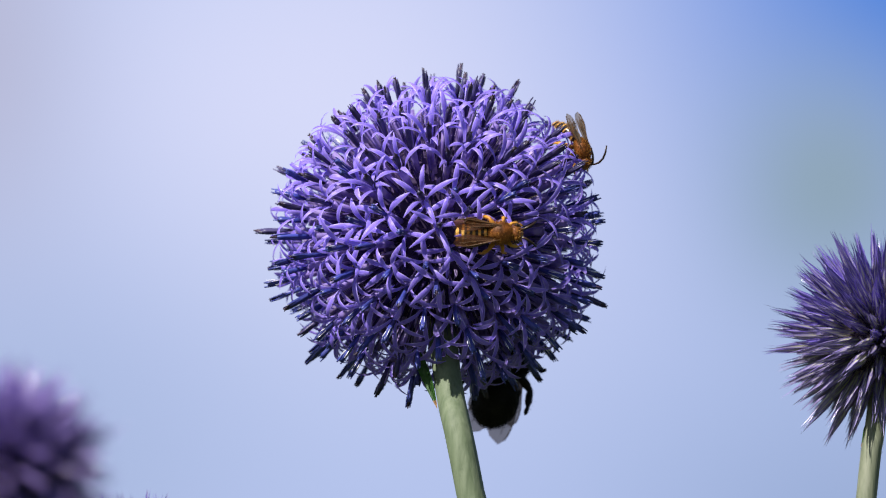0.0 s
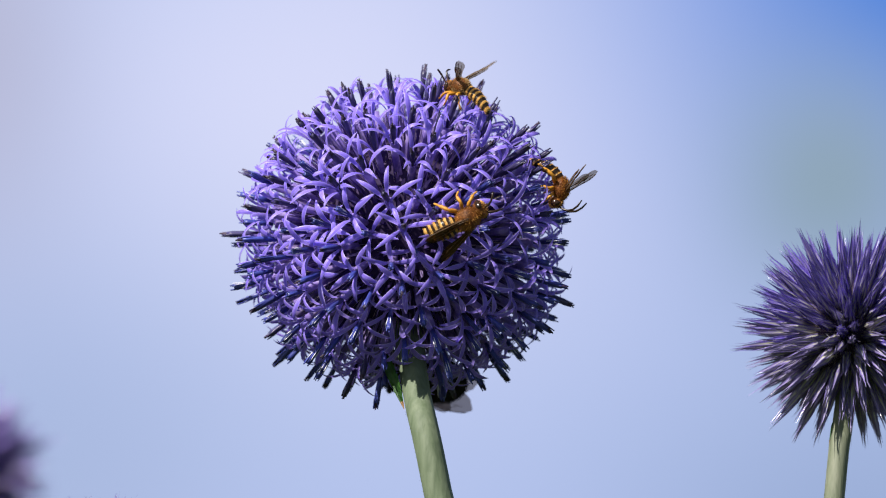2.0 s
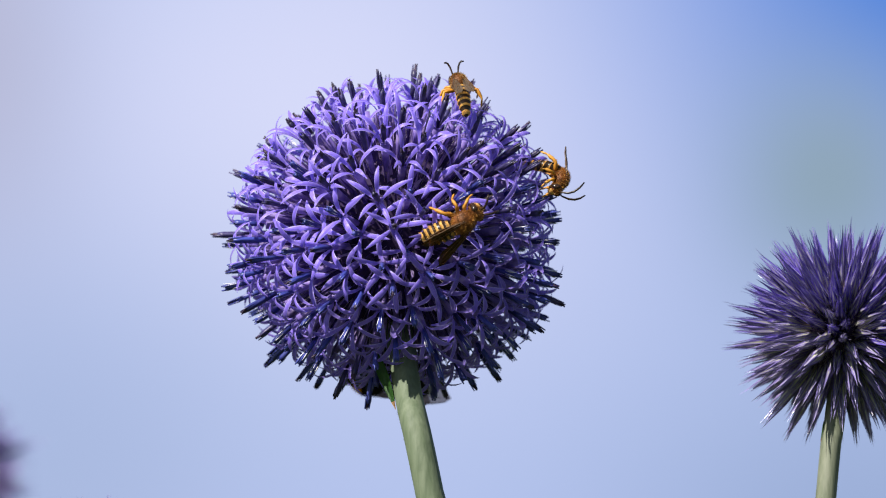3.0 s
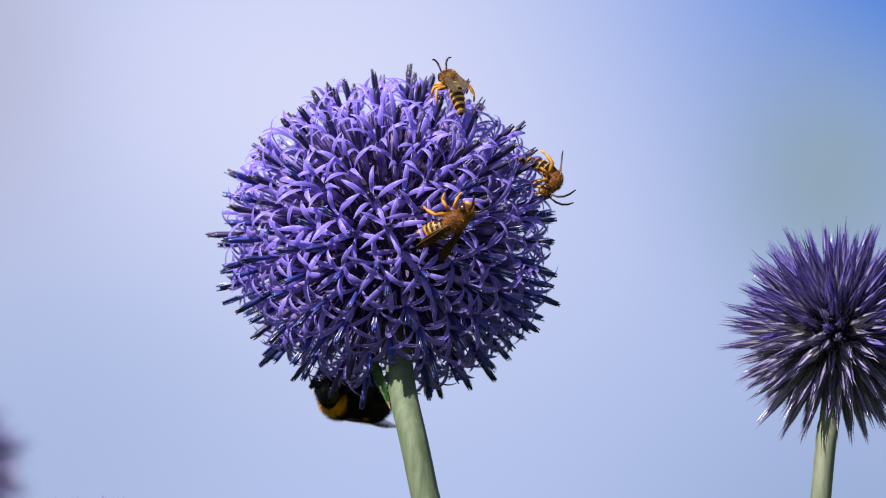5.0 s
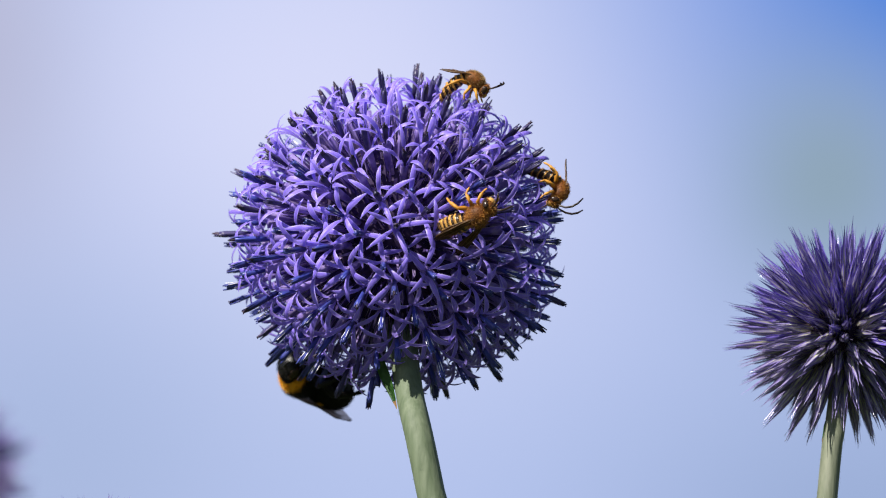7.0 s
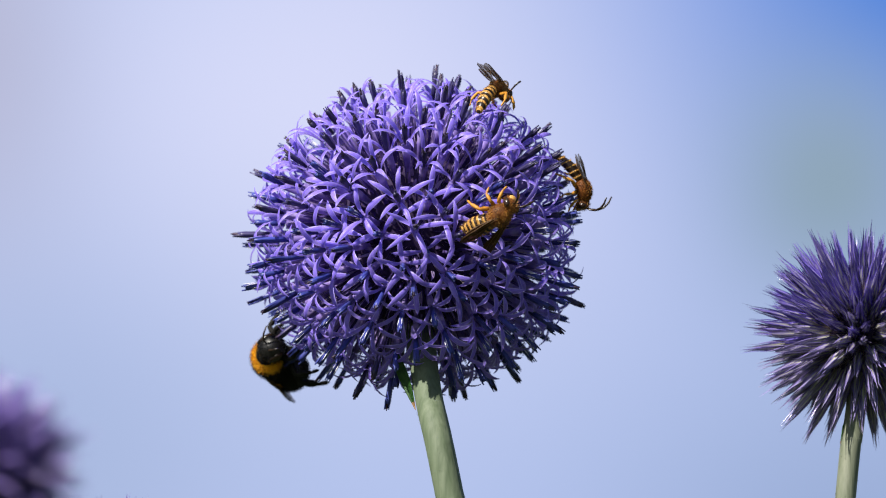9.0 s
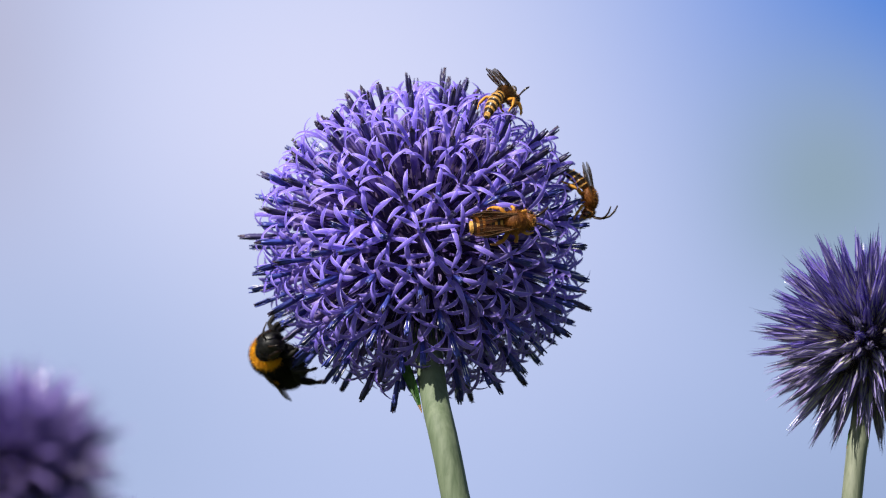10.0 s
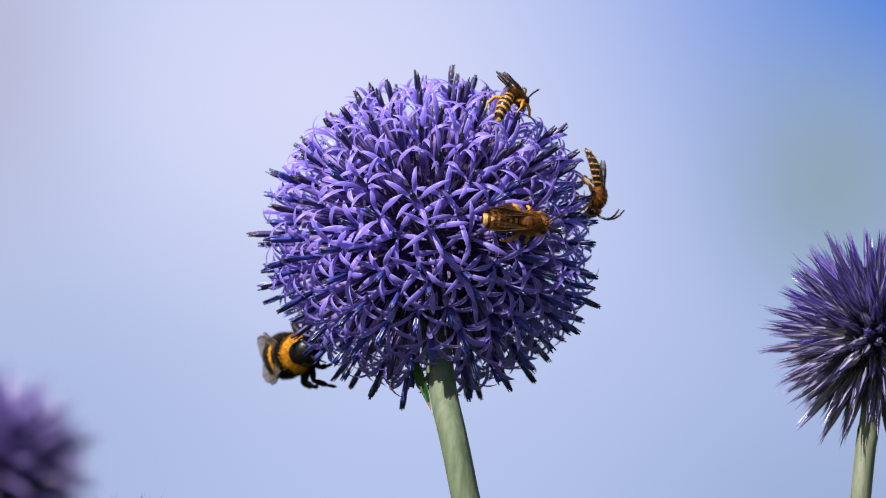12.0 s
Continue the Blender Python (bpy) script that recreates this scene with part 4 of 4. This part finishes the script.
    walk(bee_flyer, [
        (0, perch(87.54, 27.93, 6, (-1, 0.05, 0.1), (0, 1, 0.2))),
        (0.1, perch(61.87, 26.15, 6, (-1, -0.1, 0.1), (0, 1, 0.2))),
        (0.2, perch(28.06, 42.59, 6, (-1, 0.1, 0), (0, 1, 0.2))),
        (0.3, perch(37.37, 26.52, 6, (-1.00, -0.05, 0.00), (-0.04, 0.97, 0.24))),
        (0.4, perch(31.00, 21.91, 8, (-0.87, 0.02, 0.50), (0.14, 0.97, 0.21))),
        (0.5, perch(28.60, 23.27, 9, (-0.68, 0.43, 0.59), (0.14, 0.88, -0.46))),
        (0.6, perch(27.24, 19.70, 9, (-0.59, 0.21, 0.78), (0.27, 0.96, -0.06))),
        (0.7, perch(30.34, 18.40, 9, (0.2, 0.75, 0.6), (0.9, 0.2, 0.3))),
        (0.8, perch(30.67, 17.80, 9, (0.75, 0.1, 0.6), (0.5, 0.8, 0.2))),
        (0.9, perch(30.36, 16.30, 9, (0.43, -0.90, 0.00), (0.68, 0.3, 0.65))),
        (1, perch(31.25, 16.15, 9, (0.33, -0.95, 0.00), (0.7, 0.25, 0.65))),
        (1.1, perch(32.21, 10.46, 9, (0.5, -0.8, 0.2), (0.8, 0.5, 0.2))),
        (1.2, perch(35.66, 4.54, 9, (0.7, -0.6, 0.2), (0.5, 0.8, 0.2))),
        (1.3, perch(54.96, -11.76, 9, (0.5, -0.2, -0.8), (0.1, 1, 0.2))),
        (1.4, perch(91.04, -9.27, 9, (-0.2, 0.2, -1), (0, 1, 0.2))),
        (1.5, perch(86.79, 2.19, 4, (-0.9, 0.2, -0.3), (0.1, 1, 0.2))),
        (1.6, perch(53.53, 19.38, 6, (-0.99, 0.15, 0.00), (0.15, 0.96, 0.24))),
        (1.7, perch(33.01, 14.52, 8, (-0.79, 0.34, 0.51), (0.48, 0.86, 0.17))),
        (1.8, perch(33.87, 23.48, 8, (-0.98, -0.18, 0.00), (-0.18, 0.95, 0.25))),
        (1.9, perch(21.15, 28.80, 8, (-0.97, -0.23, 0.00), (-0.22, 0.94, 0.25))),
        (2, perch(11.43, 26.10, 12, (-0.76, 0.20, -0.62), (0.14, 0.98, 0.15))),
        (2.2, perch(11.26, 26.33, 13, (-0.60, 0.18, -0.78), (0.01, 0.98, 0.22))),
        (2.5, perch(11.80, 26.24, 14, (-0.20, 0.40, -0.90), (0.13, 0.92, 0.38))),
        (3, perch(11.64, 26.50, 14, (-0.18, 0.36, -0.92), (-0.03, 0.93, 0.37))),
        (5, perch(11.26, 27.06, 14, (-0.32, 0.36, -0.88), (-0.01, 0.92, 0.38))),
        (5.2, perch(11.34, 26.70, 13, (-0.48, 0.34, -0.81), (0.27, 0.93, 0.24))),
        (5.5, perch(9.93, 27.29, 12, (-0.72, 0.10, -0.69), (0.07, 0.99, 0.08))),
        (5.8, perch(10.29, 26.57, 12, (-0.44, 0.50, -0.75), (0.51, 0.82, 0.25))),
        (6, perch(9.77, 27.25, 10, (-0.02, 0.72, -0.69), (0.20, 0.68, 0.70))),
        (6.2, perch(10.14, 28.10, 10, (0.50, 0.20, -0.84), (-0.37, 0.93, -0.00))),
        (6.5, perch(11.77, 28.63, 14, (0.8, -0.56, 0.2), (0.5, 0.84, 0.15))),
        (6.7, perch(11.77, 28.63, 14, (0.8, -0.56, 0.2), (0.5, 0.84, 0.15))),
        (8.3, perch(14.61, 27.16, 13, (0.56, -0.14, -0.82), (0.43, 0.89, 0.14))),
        (8.5, perch(14.19, 27.08, 13, (0.64, -0.32, -0.70), (0.32, 0.94, -0.13))),
        (9, perch(13.39, 26.49, 13, (0.54, -0.16, -0.83), (0.11, 0.99, -0.12))),
        (9.5, perch(13.43, 26.33, 13, (0.54, -0.17, -0.83), (0.13, 0.99, -0.12))),
        (10, perch(13.47, 26.18, 13, (0.53, -0.17, -0.83), (0.14, 0.98, -0.11))),
        (10.5, perch(13.51, 26.02, 13, (0.53, -0.18, -0.83), (0.16, 0.98, -0.11))),
        (11, perch(13.55, 25.86, 13, (0.53, -0.19, -0.83), (0.18, 0.98, -0.11))),
        (11.5, perch(13.59, 25.71, 13, (0.52, -0.19, -0.83), (0.19, 0.97, -0.10))),
        (12, perch(13.63, 25.55, 13, (0.52, -0.20, -0.83), (0.21, 0.97, -0.10))),
    ])
    walk(bumble, [
        (0, perch(12.34, -24.74, -15, (0.35, 0.92, 0), (0.1, -0.1, -1))),
        (0.5, perch(9.69, -22.93, -16, (0.1, 0.95, 0), (0.1, -0.1, -0.95))),
        (1, perch(8.43, -21.90, -17, (-0.2, 0.95, 0), (0, -0.2, -0.95))),
        (1.5, perch(3.59, -23.35, -20, (-0.7, 0.65, 0), (-0.1, -0.3, -0.9))),
        (2, perch(1.59, -24.41, -20, (-0.95, 0.25, 0), (-0.1, -0.4, -0.9))),
        (2.5, perch(-2.34, -24.74, -22, (-1, 0.05, 0), (-0.1, -0.5, -0.85))),
        (3, perch(-1.82, -24.66, -22, (-1, 0.05, 0.1), (-0.1, -0.6, -0.8))),
        (4.8, perch(-8.49, -27.84, -15, (-0.6, 0.14, 0.78), (-0.5, -0.85, 0))),
        (5, perch(-7.36, -29.06, -15, (-0.6, 0.14, 0.78), (-0.5, -0.85, 0))),
        (5.5, perch(-8.63, -29.11, -15, (-0.6, 0.14, 0.78), (-0.5, -0.85, 0))),
        (6, perch(-12.31, -26.97, -15, (-0.68, 0.18, 0.7), (-0.72, -0.68, 0))),
        (6.5, perch(-15.07, -26.81, -15, (-0.6, 0.3, 0.72), (-0.82, -0.56, 0))),
        (6.7, perch(-15.31, -26.58, -15, (-0.6, 0.3, 0.72), (-0.82, -0.56, 0))),
        (8.3, perch(-21.70, -20.99, -15, (-0.5, 0.36, 0.78), (-0.72, -0.65, 0))),
        (8.5, perch(-23.91, -23.92, -15, (-0.52, 0.2, 0.82), (-0.6, -0.76, 0))),
        (9, perch(-24.64, -22.12, -11, (-0.25, 0.28, 0.88), (-0.84, -0.5, 0))),
        (9.5, perch(-23.39, -22.08, -11, (-0.23, 0.28, 0.88), (-0.84, -0.5, 0))),
        (10, perch(-26.08, -21.22, -11, (-0.23, 0.3, 0.88), (-0.85, -0.48, 0))),
        (10.5, perch(-25.87, -20.05, -11, (-0.21, 0.32, 0.88), (-0.88, -0.42, 0))),
        (11, perch(-25.34, -21.75, -11, (-0.09, 0.3, 0.92), (-0.7, -0.68, 0))),
        (11.5, perch(-25.32, -20.39, -11, (0.2, 0.15, 0.96), (-0.92, -0.3, 0.2))),
        (12, perch(-25.01, -20.76, -11, (0.32, 0.08, 0.94), (-0.92, -0.15, 0.35))),
    ])
    walk(left_thistle, [
        (0, sway(left_base, 0.000)),
        (0.5, sway(left_base, 0.076)),
        (1, sway(left_base, -0.040)),
        (1.5, sway(left_base, -0.147)),
        (2, sway(left_base, -0.150)),
        (2.5, sway(left_base, -0.207)),
        (3, sway(left_base, -0.199)),
        (4.8, sway(left_base, -0.170)),
        (5, sway(left_base, -0.154)),
        (5.5, sway(left_base, -0.196)),
        (6, sway(left_base, -0.160)),
        (6.5, sway(left_base, -0.214)),
        (6.7, sway(left_base, -0.216)),
        (8.3, sway(left_base, -0.178)),
        (8.5, sway(left_base, -0.259)),
        (9, sway(left_base, 0.001)),
        (9.5, sway(left_base, -0.003)),
        (10, sway(left_base, 0.217)),
        (10.5, sway(left_base, 0.058)),
        (11, sway(left_base, 0.133)),
        (11.5, sway(left_base, -0.012)),
        (12, sway(left_base, -0.058)),
    ])
    walk(withered_thistle, [
        (0, sway(withered_base, 0.200)),
        (5.2, sway(withered_base, 0.500)),
        (5.6, sway(withered_base, 0.500)),
        (5.8, sway(withered_base, 0.240)),
        (6, sway(withered_base, 0.200)),
        (6.2, sway(withered_base, 0.230)),
        (6.4, sway(withered_base, 0.500)),
        (6.7, sway(withered_base, 0.530)),
        (7.6, sway(withered_base, 0.530)),
        (8.3, sway(withered_base, -0.030)),
        (8.4, sway(withered_base, 0.380)),
        (8.5, sway(withered_base, 0.420)),
        (12, sway(withered_base, 0.400)),
    ])
    spread = [(0.8, 70, 40), (0.9, 10, 14), (1.0, 8, 14), (1.1, 40, 40)]
    landed = [(1.97, 60, 40), (2.1, 40, 20), (2.3, 5, -4), (5.0, 4, -8), (6.0, 5, -8), (6.5, 1, -26), (8.3, 2, -10), (8.6, 1, -8), (9.0, 0, 20), (12.0, 0, 14)]
    for w in wings_flyer:
        walk(w[0], wing_rows(w, flutter(0.0, 0.75) + spread + flutter(1.2, 1.95) + landed))
    for w in wings_side:
        walk(w[0], wing_rows(w, [(0.0, 3, 4), (0.5, 5, 8), (1.0, 18, 20), (1.5, 34, 36), (2.5, 36, 36), (3.0, 3, -8), (5.0, 2, -12), (6.5, 2, -12), (8.3, 1, -10), (12.0, 1, -6)]))
    for w in wings_front[:2]:
        walk(w[0], wing_rows(w, [(0.0, 4, 4), (9.0, 4, 4), (9.5, 2, 4), (12.0, 2, 4)]))
    for w in wings_front[2:]:
        walk(w[0], wing_rows(w, [(0.0, 7, 4), (1.4, 7, 4), (2.0, 20, 5), (9.0, 22, 5), (9.5, 3, 4), (12.0, 3, 4)]))
    walk(abdomen_flyer, [(t, abdomen_pose(d)) for t, d in ((0, 0), (0.3, -12), (0.4, -12), (0.5, 32), (0.6, 17), (0.9, 14), (1, 23), (1.2, 10), (1.6, -12), (1.7, -12), (1.8, -12), (1.9, -12), (2, 14), (2.2, 20), (2.5, 17), (3, 20), (5, 26), (5.2, 11), (5.5, 20), (5.8, -10), (6, -12), (6.2, 14), (6.5, 58), (6.7, 58), (8.3, 53), (8.5, 53), (9, 35), (12, 50))])
    walk(abdomen_side, [(t, abdomen_pose(d)) for t, d in ((0, 14), (0.4, 14), (0.8, 14), (1.1, 9), (1.3, 28), (1.5, 31), (1.8, 64), (2, 46), (2.3, 39), (2.6, 64), (3, 64), (4.8, 64), (5, 64), (5.5, 64), (6, 64), (6.6, 64), (6.7, 64), (8.3, 10), (8.5, 9), (9.5, 28), (11, 30), (11.5, 24), (12, 2))])


motions()
